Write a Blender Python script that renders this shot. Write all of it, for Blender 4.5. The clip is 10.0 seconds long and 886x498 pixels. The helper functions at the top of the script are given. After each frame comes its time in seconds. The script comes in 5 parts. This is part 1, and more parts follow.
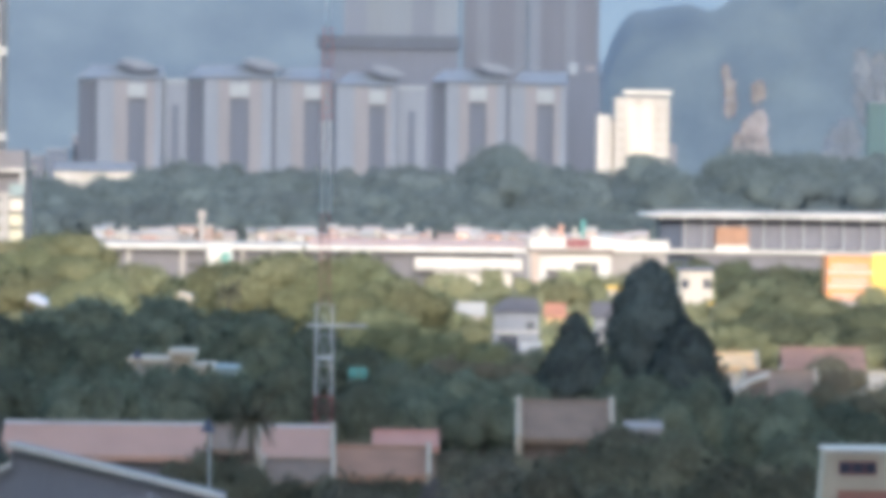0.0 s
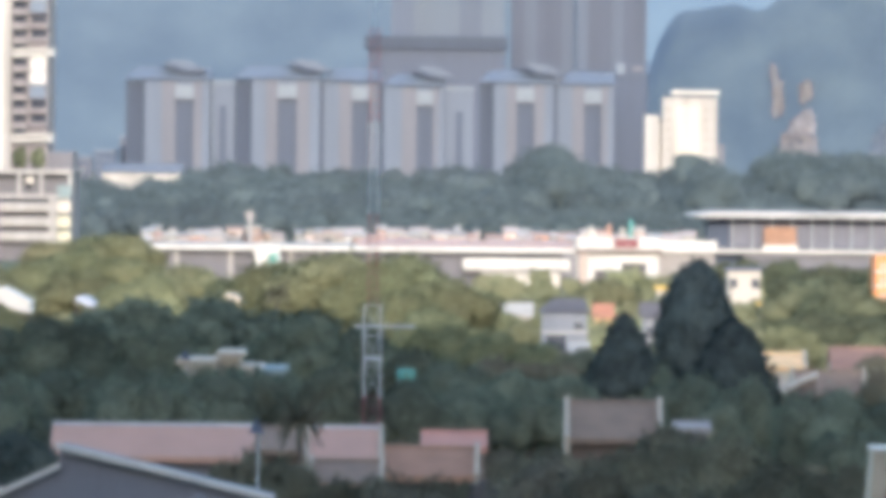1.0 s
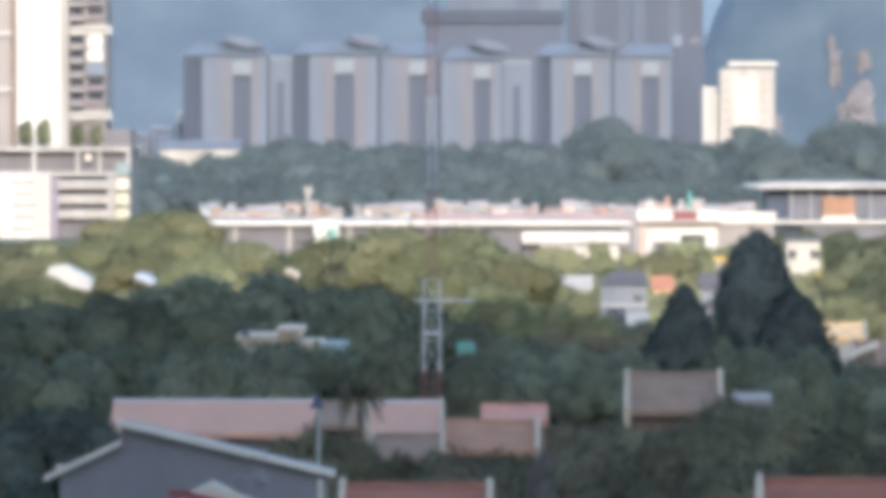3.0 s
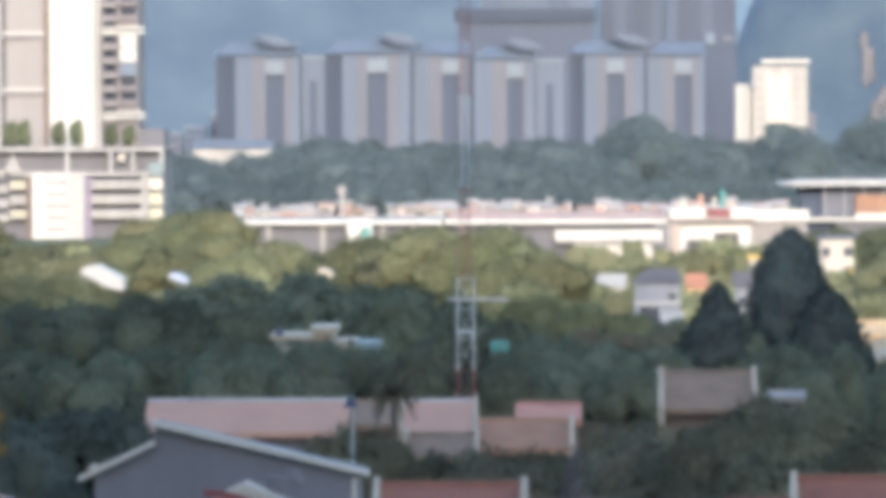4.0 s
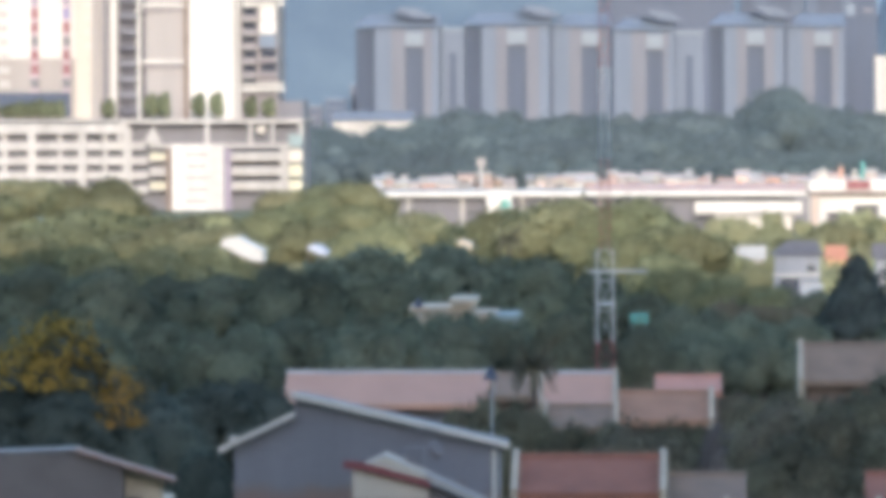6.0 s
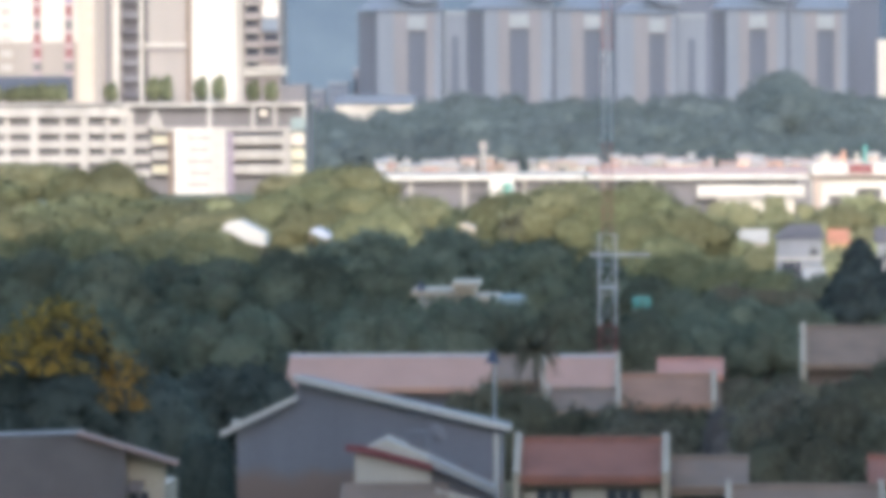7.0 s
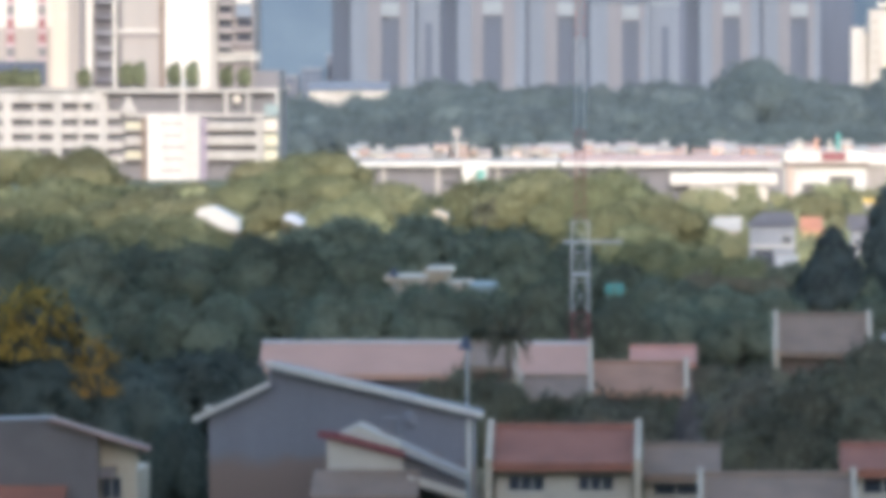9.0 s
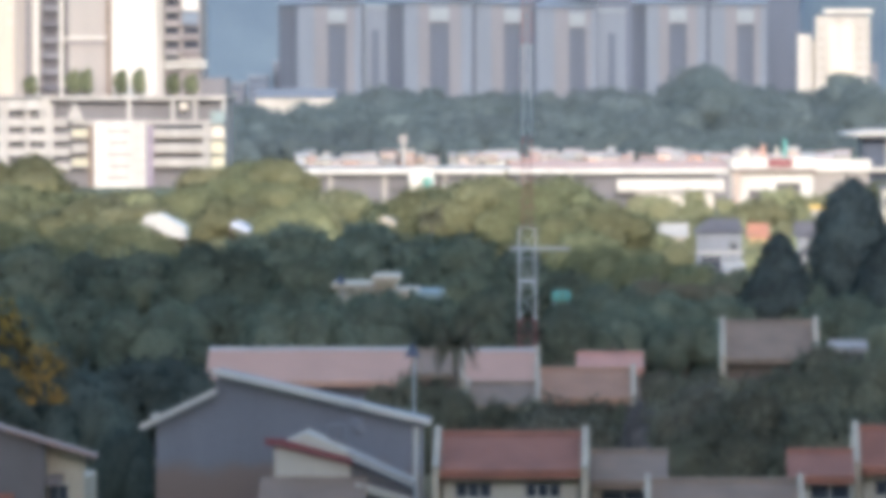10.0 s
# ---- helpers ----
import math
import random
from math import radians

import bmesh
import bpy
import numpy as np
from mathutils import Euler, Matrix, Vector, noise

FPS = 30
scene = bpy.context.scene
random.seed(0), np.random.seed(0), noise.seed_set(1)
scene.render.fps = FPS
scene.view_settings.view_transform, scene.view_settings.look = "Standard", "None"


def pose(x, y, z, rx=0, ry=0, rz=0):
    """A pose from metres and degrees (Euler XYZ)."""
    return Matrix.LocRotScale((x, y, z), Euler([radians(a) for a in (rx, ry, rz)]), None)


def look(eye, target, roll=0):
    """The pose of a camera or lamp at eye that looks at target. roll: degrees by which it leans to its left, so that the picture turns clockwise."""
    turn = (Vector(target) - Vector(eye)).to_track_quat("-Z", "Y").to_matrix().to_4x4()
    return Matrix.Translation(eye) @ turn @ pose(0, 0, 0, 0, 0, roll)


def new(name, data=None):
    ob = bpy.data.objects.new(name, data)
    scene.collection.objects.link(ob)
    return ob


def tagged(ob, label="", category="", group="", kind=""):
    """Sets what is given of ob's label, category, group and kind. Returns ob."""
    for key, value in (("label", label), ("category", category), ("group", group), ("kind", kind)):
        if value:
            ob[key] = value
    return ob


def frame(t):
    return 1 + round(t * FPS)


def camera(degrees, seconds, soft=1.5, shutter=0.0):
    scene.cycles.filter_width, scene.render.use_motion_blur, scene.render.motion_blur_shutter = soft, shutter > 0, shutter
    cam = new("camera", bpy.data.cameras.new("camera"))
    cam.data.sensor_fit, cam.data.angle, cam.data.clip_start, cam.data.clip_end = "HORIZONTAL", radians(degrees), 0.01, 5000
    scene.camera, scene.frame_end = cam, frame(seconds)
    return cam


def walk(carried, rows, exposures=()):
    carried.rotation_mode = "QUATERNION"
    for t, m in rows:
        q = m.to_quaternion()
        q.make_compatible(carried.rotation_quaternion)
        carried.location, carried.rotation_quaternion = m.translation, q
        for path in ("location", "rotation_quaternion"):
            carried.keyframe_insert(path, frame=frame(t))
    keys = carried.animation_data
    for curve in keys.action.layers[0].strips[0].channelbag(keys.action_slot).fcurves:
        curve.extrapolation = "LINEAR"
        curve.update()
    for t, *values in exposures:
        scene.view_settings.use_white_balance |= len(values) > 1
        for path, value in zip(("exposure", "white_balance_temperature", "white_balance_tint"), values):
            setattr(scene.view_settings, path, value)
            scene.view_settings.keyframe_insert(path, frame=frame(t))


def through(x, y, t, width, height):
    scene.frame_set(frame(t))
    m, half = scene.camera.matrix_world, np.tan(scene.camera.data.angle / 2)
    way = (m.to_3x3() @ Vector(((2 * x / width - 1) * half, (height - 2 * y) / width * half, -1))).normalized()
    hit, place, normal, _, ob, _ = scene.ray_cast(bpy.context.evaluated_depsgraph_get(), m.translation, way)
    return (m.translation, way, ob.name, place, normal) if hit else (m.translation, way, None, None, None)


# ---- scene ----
# A long-lens view over a suburb from a high window: the eye stands still and turns.
cam = camera(8.0, 10.0, soft=7.4)
EYE = (0, 0, 25)
TURNS = [  # seconds, yaw, pitch, roll in degrees
    (0.0, 0.0, -1.0016, -0.696), (0.5, 0.2801, -1.0027, -0.638), (1.0, 0.431, -1.0012, -0.554),
    (1.5, 0.3564, -1.0258, -0.493), (2.0, 0.3222, -1.0048, -0.469), (2.5, 0.5483, -1.2452, -0.196),
    (2.7, 0.75, -1.24, -0.12), (4.0, 1.2503, -1.2497, 0.2176), (4.5, 1.3973, -1.3014, 0.27),
    (5.0, 1.7835, -1.2202, 0.292), (5.5, 2.5081, -1.3262, 0.223), (5.7, 2.49, -1.447, 0.22),
    (6.8, 2.61, -1.562, 0.225), (7.0, 2.5332, -1.6483, 0.227), (7.5, 2.6056, -1.6767, 0.191),
    (8.0, 2.6998, -1.5253, 0.248), (8.5, 2.6383, -1.5994, 0.234), (9.0, 2.2932, -1.7699, 0.047),
    (9.5, 2.275, -1.7467, 0.112), (10.0, 1.8112, -1.7072, 0.104),
]
walk(cam, [(t, pose(*EYE, 90 + pitch, roll, yaw)) for t, yaw, pitch, roll in TURNS], exposures=[(0.0, 2.09, 6050, 14.8), (10.0, 2.09, 6050, 14.8)])

# ---- light: hazy late-afternoon sun from behind the eye ----
SUN_UP, SUN_SIDE = 12.0, 5.0  # degrees above the horizon; degrees to the right of straight behind
world = bpy.data.worlds.new("sky")
scene.world = world
world.use_nodes = True
wn = world.node_tree.nodes
sky = wn.new("ShaderNodeTexSky")
sky.sky_type, sky.sun_disc = "NISHITA", False
sky.sun_elevation, sky.sun_rotation = radians(SUN_UP), radians(180 - SUN_SIDE)
sky.dust_density, sky.air_density, sky.ozone_density = 0.8, 1.0, 1.2
wn["Background"].inputs["Strength"].default_value = 0.15
world.node_tree.links.new(sky.outputs["Color"], wn["Background"].inputs["Color"])
sun = new("sun", bpy.data.lights.new("sun", "SUN"))
sun.data.energy, sun.data.angle, sun.data.color = 1.32, radians(0.8), (1.0, 0.93, 0.82)
SX, SY = math.sin(radians(SUN_SIDE)), -math.cos(radians(SUN_SIDE))
sun.matrix_world = look((SX * 100, SY * 100, 100 * math.tan(radians(SUN_UP))), (0, 0, 0))


# ---- materials ----
def surface(name, colour, rough=0.7, vary=0.12, scale=0.4, bump=0.15, metal=0.0, streak=0.0, ribs=0.0, axis="X"):
    """Painted, plastered or metal surface: broad stains, fine grain, rain streaks and, for sheet roofs, ribs."""
    m = bpy.data.materials.new(name)
    m.use_nodes = True
    t, n = m.node_tree, m.node_tree.nodes
    p = n["Principled BSDF"]
    p.inputs["Roughness"].default_value, p.inputs["Metallic"].default_value = rough, metal
    co = n.new("ShaderNodeTexCoord")
    broad, fine = n.new("ShaderNodeTexNoise"), n.new("ShaderNodeTexNoise")
    broad.inputs["Scale"].default_value, broad.inputs["Detail"].default_value = scale, 6
    fine.inputs["Scale"].default_value, fine.inputs["Detail"].default_value = scale * 14, 4
    stretch = n.new("ShaderNodeMapping")
    stretch.inputs["Scale"].default_value = (1, 1, 0.12 if streak else 1)
    t.links.new(co.outputs["Object"], stretch.inputs["Vector"])
    t.links.new(stretch.outputs["Vector"], broad.inputs["Vector"])
    t.links.new(co.outputs["Object"], fine.inputs["Vector"])
    add = n.new("ShaderNodeMath")
    add.operation = "ADD"
    half = n.new("ShaderNodeMath")
    half.operation = "MULTIPLY"
    half.inputs[1].default_value = 0.4
    t.links.new(fine.outputs["Fac"], half.inputs[0])
    t.links.new(broad.outputs["Fac"], add.inputs[0])
    t.links.new(half.outputs[0], add.inputs[1])
    ramp = n.new("ShaderNodeValToRGB")
    ramp.color_ramp.elements[0].position, ramp.color_ramp.elements[1].position = 0.45, 0.95
    lo, hi = 1 - vary * (1.6 if streak else 1.0), 1 + vary * 0.6
    ramp.color_ramp.elements[0].color = (*[c * lo for c in colour], 1)
    ramp.color_ramp.elements[1].color = (*[min(0.9, c * hi) for c in colour], 1)
    t.links.new(add.outputs[0], ramp.inputs["Fac"])
    t.links.new(ramp.outputs["Color"], p.inputs["Base Color"])
    b = n.new("ShaderNodeBump")
    b.inputs["Strength"].default_value, b.inputs["Distance"].default_value = bump, 0.05
    if ribs:
        w = n.new("ShaderNodeTexWave")
        w.wave_type, w.bands_direction = "BANDS", axis
        w.inputs["Scale"].default_value = ribs
        t.links.new(co.outputs["Object"], w.inputs["Vector"])
        t.links.new(w.outputs["Fac"], b.inputs["Height"])
    else:
        t.links.new(fine.outputs["Fac"], b.inputs["Height"])
    t.links.new(b.outputs["Normal"], p.inputs["Normal"])
    return m


# Darkened copy of the far render, for end walls in shade.
SIDE = surface("dark blue grey shade tone", (0.04, 0.05, 0.072), 0.85, 0.1, 0.15, streak=1)


def leaves(name, dark, light, through=0.4, broad=0.075):
    """Foliage: each leaf clump takes its own tone, each plant its own cast."""
    m = bpy.data.materials.new(name)
    m.use_nodes = True
    t, n = m.node_tree, m.node_tree.nodes
    n.remove(n["Principled BSDF"])
    geo, info = n.new("ShaderNodeNewGeometry"), n.new("ShaderNodeObjectInfo")
    ramp = n.new("ShaderNodeValToRGB")
    ramp.color_ramp.elements[0].color, ramp.color_ramp.elements[1].color = (*[c * 0.8 for c in dark], 1), (*[c * 1.2 for c in light], 1)
    t.links.new(geo.outputs["Random Per Island"], ramp.inputs["Fac"])
    hsv = n.new("ShaderNodeHueSaturation")
    span = n.new("ShaderNodeMapRange")
    span.inputs["To Min"].default_value, span.inputs["To Max"].default_value = 0.58, 1.38
    patch, co, sumup = n.new("ShaderNodeTexNoise"), n.new("ShaderNodeNewGeometry"), n.new("ShaderNodeMath")
    patch.inputs["Scale"].default_value, patch.inputs["Detail"].default_value = broad, 4
    t.links.new(co.outputs["Position"], patch.inputs["Vector"])
    sumup.operation = "MULTIPLY_ADD"
    t.links.new(info.outputs["Random"], sumup.inputs[0])
    sumup.inputs[1].default_value = 0.5
    t.links.new(patch.outputs["Fac"], sumup.inputs[2])
    t.links.new(sumup.outputs[0], span.inputs["Value"])
    span.inputs["From Min"].default_value, span.inputs["From Max"].default_value = 0.3, 1.15
    hue = n.new("ShaderNodeMapRange")
    hue.inputs["To Min"].default_value, hue.inputs["To Max"].default_value = 0.475, 0.515
    drift = n.new("ShaderNodeTexNoise")
    drift.inputs["Scale"].default_value = broad * 0.6
    t.links.new(co.outputs["Position"], drift.inputs["Vector"])
    hue.inputs["From Min"].default_value, hue.inputs["From Max"].default_value = 0.3, 0.7
    t.links.new(drift.outputs["Fac"], hue.inputs["Value"])
    t.links.new(hue.outputs["Result"], hsv.inputs["Hue"])
    t.links.new(span.outputs["Result"], hsv.inputs["Value"])
    t.links.new(ramp.outputs["Color"], hsv.inputs["Color"])
    d, tr, mix = n.new("ShaderNodeBsdfDiffuse"), n.new("ShaderNodeBsdfTranslucent"), n.new("ShaderNodeMixShader")
    mix.inputs["Fac"].default_value = through
    t.links.new(hsv.outputs["Color"], d.inputs["Color"])
    t.links.new(hsv.outputs["Color"], tr.inputs["Color"])
    t.links.new(d.outputs[0], mix.inputs[1])
    t.links.new(tr.outputs[0], mix.inputs[2])
    t.links.new(mix.outputs[0], n["Material Output"].inputs["Surface"])
    return m


PALEWALL = surface("pale grey paint", (0.34, 0.355, 0.39), 0.8, 0.15, 0.3, streak=1)
SOFTWHITE = surface("weathered off-white paint", (0.35, 0.325, 0.295), 0.8, 0.22, 0.15, streak=1)
BAND = surface("car park band paint", (0.34, 0.31, 0.275), 0.7, 0.2, 0.3, streak=1)
PARTY = surface("aged cream render", (0.40, 0.33, 0.24), 0.8, 0.2, 0.4, streak=1)
# Panel colour is toned down with distance haze.
PANEL = surface("pale hazed panel", (0.135, 0.15, 0.17), 0.7, 0.1, 0.2)


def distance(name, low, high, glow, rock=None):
    """Far wooded slope; its haze is an emission glow over the base colour."""
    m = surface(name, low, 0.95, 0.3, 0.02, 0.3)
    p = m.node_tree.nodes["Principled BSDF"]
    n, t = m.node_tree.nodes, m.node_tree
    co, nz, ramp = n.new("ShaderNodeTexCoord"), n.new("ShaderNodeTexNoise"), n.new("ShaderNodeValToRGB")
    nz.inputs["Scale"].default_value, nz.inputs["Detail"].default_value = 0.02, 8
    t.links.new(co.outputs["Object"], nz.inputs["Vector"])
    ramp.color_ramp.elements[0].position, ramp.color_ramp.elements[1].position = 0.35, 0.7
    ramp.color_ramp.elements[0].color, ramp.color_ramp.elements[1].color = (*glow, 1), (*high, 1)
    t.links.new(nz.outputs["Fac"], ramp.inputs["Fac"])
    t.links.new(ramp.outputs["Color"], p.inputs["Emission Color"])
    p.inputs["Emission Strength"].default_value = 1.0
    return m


WHITE = surface("white paint", (0.44, 0.405, 0.35), 0.6, 0.1, 0.3, streak=1)
CREAM = surface("cream paint", (0.44, 0.385, 0.31), 0.7, 0.12, 0.3, streak=1)
BEIGE = surface("beige paint", (0.245, 0.215, 0.19), 0.7, 0.08, 0.2, streak=1)
# Blue distance haze is mixed into PALE, ROSE, SLATE and SHEET.
PALE = surface("pale grey render with haze", (0.098, 0.115, 0.147), 0.8, 0.1, 0.15, streak=1)
ROSE = surface("rose grey render with haze", (0.11, 0.111, 0.128), 0.8, 0.1, 0.15, streak=1)
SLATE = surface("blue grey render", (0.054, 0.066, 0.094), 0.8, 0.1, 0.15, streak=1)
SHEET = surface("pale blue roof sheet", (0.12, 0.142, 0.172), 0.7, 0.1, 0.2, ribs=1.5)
GREYWALL = surface("grey painted gable", (0.14, 0.13, 0.134), 0.8, 0.12, 0.25, streak=1)
BROWNWALL = surface("bare brown render", (0.155, 0.115, 0.092), 0.9, 0.2, 0.5)
PINKROOF = surface("faded pink roof sheet", (0.41, 0.232, 0.16), 0.6, 0.12, 0.3, ribs=3.0)
REDTILE = surface("red clay tile", (0.242, 0.092, 0.054), 0.75, 0.25, 0.6, ribs=3.5, bump=0.5)
BROWNTILE = surface("weathered brown tile", (0.214, 0.146, 0.1), 0.8, 0.25, 0.6, ribs=3.5, bump=0.5)
ORANGETILE = surface("faded orange tile", (0.31, 0.17, 0.105), 0.8, 0.25, 0.6, ribs=3.5, bump=0.5)
GREYTILE = surface("grey concrete tile", (0.15, 0.155, 0.175), 0.8, 0.2, 0.5, ribs=3.5, bump=0.5)
MAROON = surface("maroon trim", (0.16, 0.035, 0.035), 0.6)
ORANGE = surface("orange paint", (0.6, 0.205, 0.045), 0.6, 0.12, 0.3)
YELLOW = surface("yellow paint", (0.66, 0.4, 0.05), 0.6, 0.08, 0.3)
MALLRED = surface("red roof sheet", (0.5, 0.275, 0.185), 0.6, 0.2, 0.2, ribs=2.0)
DARK = surface("grey interior", (0.16, 0.15, 0.155), 0.8)
CONCRETE = surface("weathered concrete", (0.34, 0.31, 0.275), 0.85, 0.2, 0.3, streak=1)
GLASS = surface("dark window glass", (0.035, 0.04, 0.055), 0.12, 0.2, 1.0, 0.02)
STEEL_W = surface("white mast steel", (0.46, 0.46, 0.44), 0.5)
STEEL_R = surface("red mast steel", (0.22, 0.06, 0.06), 0.5)
GALV = surface("galvanised steel", (0.4, 0.42, 0.43), 0.45, metal=0.6)
TEAL = surface("teal paint", (0.09, 0.27, 0.22), 0.6)
VIOLET = surface("violet paint", (0.17, 0.145, 0.25), 0.6)
BARK = surface("bark", (0.12, 0.095, 0.075), 0.95, 0.4, 2.0, 0.6)
GRASS = surface("grass and earth", (0.075, 0.09, 0.04), 0.95, 0.5, 0.05, 0.5)
STAIRWHITE = surface("stair tower paint", (0.42, 0.39, 0.345), 0.7, 0.2, 0.3, streak=1)
# Shade, haze and sunlight are mixed into several of these leaf colours.
LEAF_GARDEN = leaves("garden foliage", (0.123, 0.115, 0.08), (0.153, 0.143, 0.094))
# Copy toned for groves that stand in hazy shade.
LEAF_SHADED = leaves("shade-toned foliage", (0.13, 0.144, 0.102), (0.16, 0.176, 0.119))
LEAF_GREEN = leaves("green foliage", (0.108, 0.118, 0.072), (0.148, 0.156, 0.094))
LEAF_BARE = leaves("thin brown foliage", (0.13, 0.115, 0.105), (0.19, 0.165, 0.145))
# Brighter copy for foliage in the sun.
LEAF_SUNLIT = leaves("sunlit olive foliage", (0.16, 0.161, 0.086), (0.216, 0.214, 0.118))
LEAF_CON = leaves("conifer foliage", (0.056, 0.066, 0.061), (0.074, 0.086, 0.075), 0.1)
# Distance haze is mixed into this bluish green.
LEAF_WOODS = leaves("hazed woods foliage", (0.058, 0.072, 0.074), (0.064, 0.079, 0.079), 0.1, 0.03)
# Darker copy, with deep shade put into the colour.
LEAF_DEEPSHADE = leaves("deep shade foliage", (0.082, 0.1, 0.085), (0.105, 0.122, 0.1))
BLOSSOM = leaves("yellow blossom", (0.27, 0.185, 0.045), (0.36, 0.24, 0.055))
# These slopes glow with emission that imitates the haze of distance.
SKYGAP = distance("pale sky gap glow", (0.03, 0.04, 0.045), (0.056, 0.083, 0.109), (0.052, 0.079, 0.108))
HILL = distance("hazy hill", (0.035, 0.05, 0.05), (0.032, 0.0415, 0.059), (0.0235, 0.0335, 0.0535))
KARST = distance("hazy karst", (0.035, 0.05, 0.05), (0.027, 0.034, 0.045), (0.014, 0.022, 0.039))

# ---- building blocks ----
BASE = {}


def thing(name, x, y, label, category, group="", z=0.0, kind=""):
    ob = new(name)
    ob.location = (x, y, z)
    BASE[ob.name] = Vector((x, y, z))
    return tagged(ob, label, category, group, kind)


def part(name, bm, material, parent, label=""):
    """Links a bmesh, made in world metres, as one mesh under a thing or a part."""
    bmesh.ops.recalc_face_normals(bm, faces=bm.faces)
    base = BASE[parent.name]
    bm.transform(Matrix.Translation(-base))
    me = bpy.data.meshes.new(name)
    bm.to_mesh(me)
    bm.free()
    me.materials.append(material)
    ob = new(name, me)
    ob.parent = parent
    BASE[ob.name] = base
    if label:
        ob["label"] = label
    return ob


def box(x0, x1, y0, y1, z0, z1, bm=None, bevel=0.0):
    bm = bm or bmesh.new()
    m = Matrix.LocRotScale(((x0 + x1) / 2, (y0 + y1) / 2, (z0 + z1) / 2), None, (abs(x1 - x0), abs(y1 - y0), abs(z1 - z0)))
    got = bmesh.ops.create_cube(bm, size=1, matrix=m)
    if bevel:
        edges = list({e for v in got["verts"] for e in v.link_edges})
        bmesh.ops.bevel(bm, geom=edges, offset=bevel, segments=1, affect="EDGES")
    return bm


def prism(outline, y0, y1, bm=None):
    """A solid whose section in x and z is the outline, from y0 back to y1."""
    bm = bm or bmesh.new()
    a = [bm.verts.new((x, y0, z)) for x, z in outline]
    b = [bm.verts.new((x, y1, z)) for x, z in outline]
    bm.faces.new(a)
    bm.faces.new(b[::-1])
    for i in range(len(a)):
        j = (i + 1) % len(a)
        bm.faces.new((a[i], b[i], b[j], a[j]))
    return bm


def sideprism(outline, x0, x1, bm=None):
    """A solid whose section in y and z is the outline, from x0 to x1."""
    bm = bm or bmesh.new()
    a = [bm.verts.new((x0, y, z)) for y, z in outline]
    b = [bm.verts.new((x1, y, z)) for y, z in outline]
    bm.faces.new(a)
    bm.faces.new(b[::-1])
    for i in range(len(a)):
        j = (i + 1) % len(a)
        bm.faces.new((a[i], b[i], b[j], a[j]))
    return bm


def beam(p, q, r, bm=None, sides=6, r2=None):
    bm = bm or bmesh.new()
    p, q = Vector(p), Vector(q)
    way = q - p
    m = Matrix.Translation((p + q) / 2) @ way.to_track_quat("Z", "Y").to_matrix().to_4x4()
    bmesh.ops.create_cone(bm, cap_ends=True, segments=sides, radius1=r, radius2=r if r2 is None else r2, depth=way.length, matrix=m)
    return bm


def window(parent, x0, x1, y, z0, z1, panes=1, name="window", frame_mat=None):
    """A window on a wall that faces the eye: frame, and each pane of its own."""
    fm = frame_mat or WHITE
    bm = bmesh.new()
    w = 0.07
    step = (x1 - x0) / panes
    xs = [x0, x0 + w / 2] + [x0 + i * step + k * w / 2 for i in range(1, panes) for k in (-1, 1)] + [x1 - w / 2, x1]
    zs = [z0, z0 + w, z1 - w, z1]
    grid = [[bm.verts.new((x, y - 0.05, z)) for x in xs] for z in zs]
    bars = [bm.faces.new((grid[j][i], grid[j][i + 1], grid[j + 1][i + 1], grid[j + 1][i])) for j in range(3) for i in range(len(xs) - 1) if j != 1 or i % 2 == 0]
    back = bmesh.ops.extrude_face_region(bm, geom=bars, use_keep_orig=True)
    bmesh.ops.translate(bm, vec=(0, 0.1, 0), verts=[e for e in back["geom"] if isinstance(e, bmesh.types.BMVert)])
    win = part(name, bm, fm, parent)
    for i in range(panes):
        part("pane", box(x0 + i * step + w / 2, x0 + (i + 1) * step - w / 2, y - 0.02, y + 0.02, z0 + w, z1 - w), GLASS, win)
    return win


# ---- the ground, one sheet: flat before the eye, unseen hill added behind for shade ----
def rise(x, y):
    if y > -60:
        return 0.0
    s = min(1.0, (-60 - y) / 340)
    d = max(0.0, min(1.0, (x - 92) / 32))  # crest lowered so that sun reaches the lane houses
    return (224 - 18 * d * d * (3 - 2 * d)) * s * s * (3 - 2 * s) + 6 * noise.noise((x * 0.006, y * 0.006, 3.0)) * s


def make_ground():
    bm = bmesh.new()
    xs = [-2600 + 100 * i for i in range(27)] + [8 * i for i in range(1, 25)] + [200 + 100 * i for i in range(25)]
    ys = [-1400 + 25 * i for i in range(60)] + [100 + 240 * i for i in range(21)]
    grid = [[bm.verts.new((x, y, rise(x, y))) for x in xs] for y in ys]
    for j in range(len(ys) - 1):
        for i in range(len(xs) - 1):
            bm.faces.new((grid[j][i], grid[j][i + 1], grid[j + 1][i + 1], grid[j + 1][i]))
    me = bpy.data.meshes.new("ground")
    bm.to_mesh(me)
    bm.free()
    me.materials.append(GRASS)
    tagged(new("ground", me), "green and brown grassy ground of the suburb", "ground", kind="structure")


make_ground()


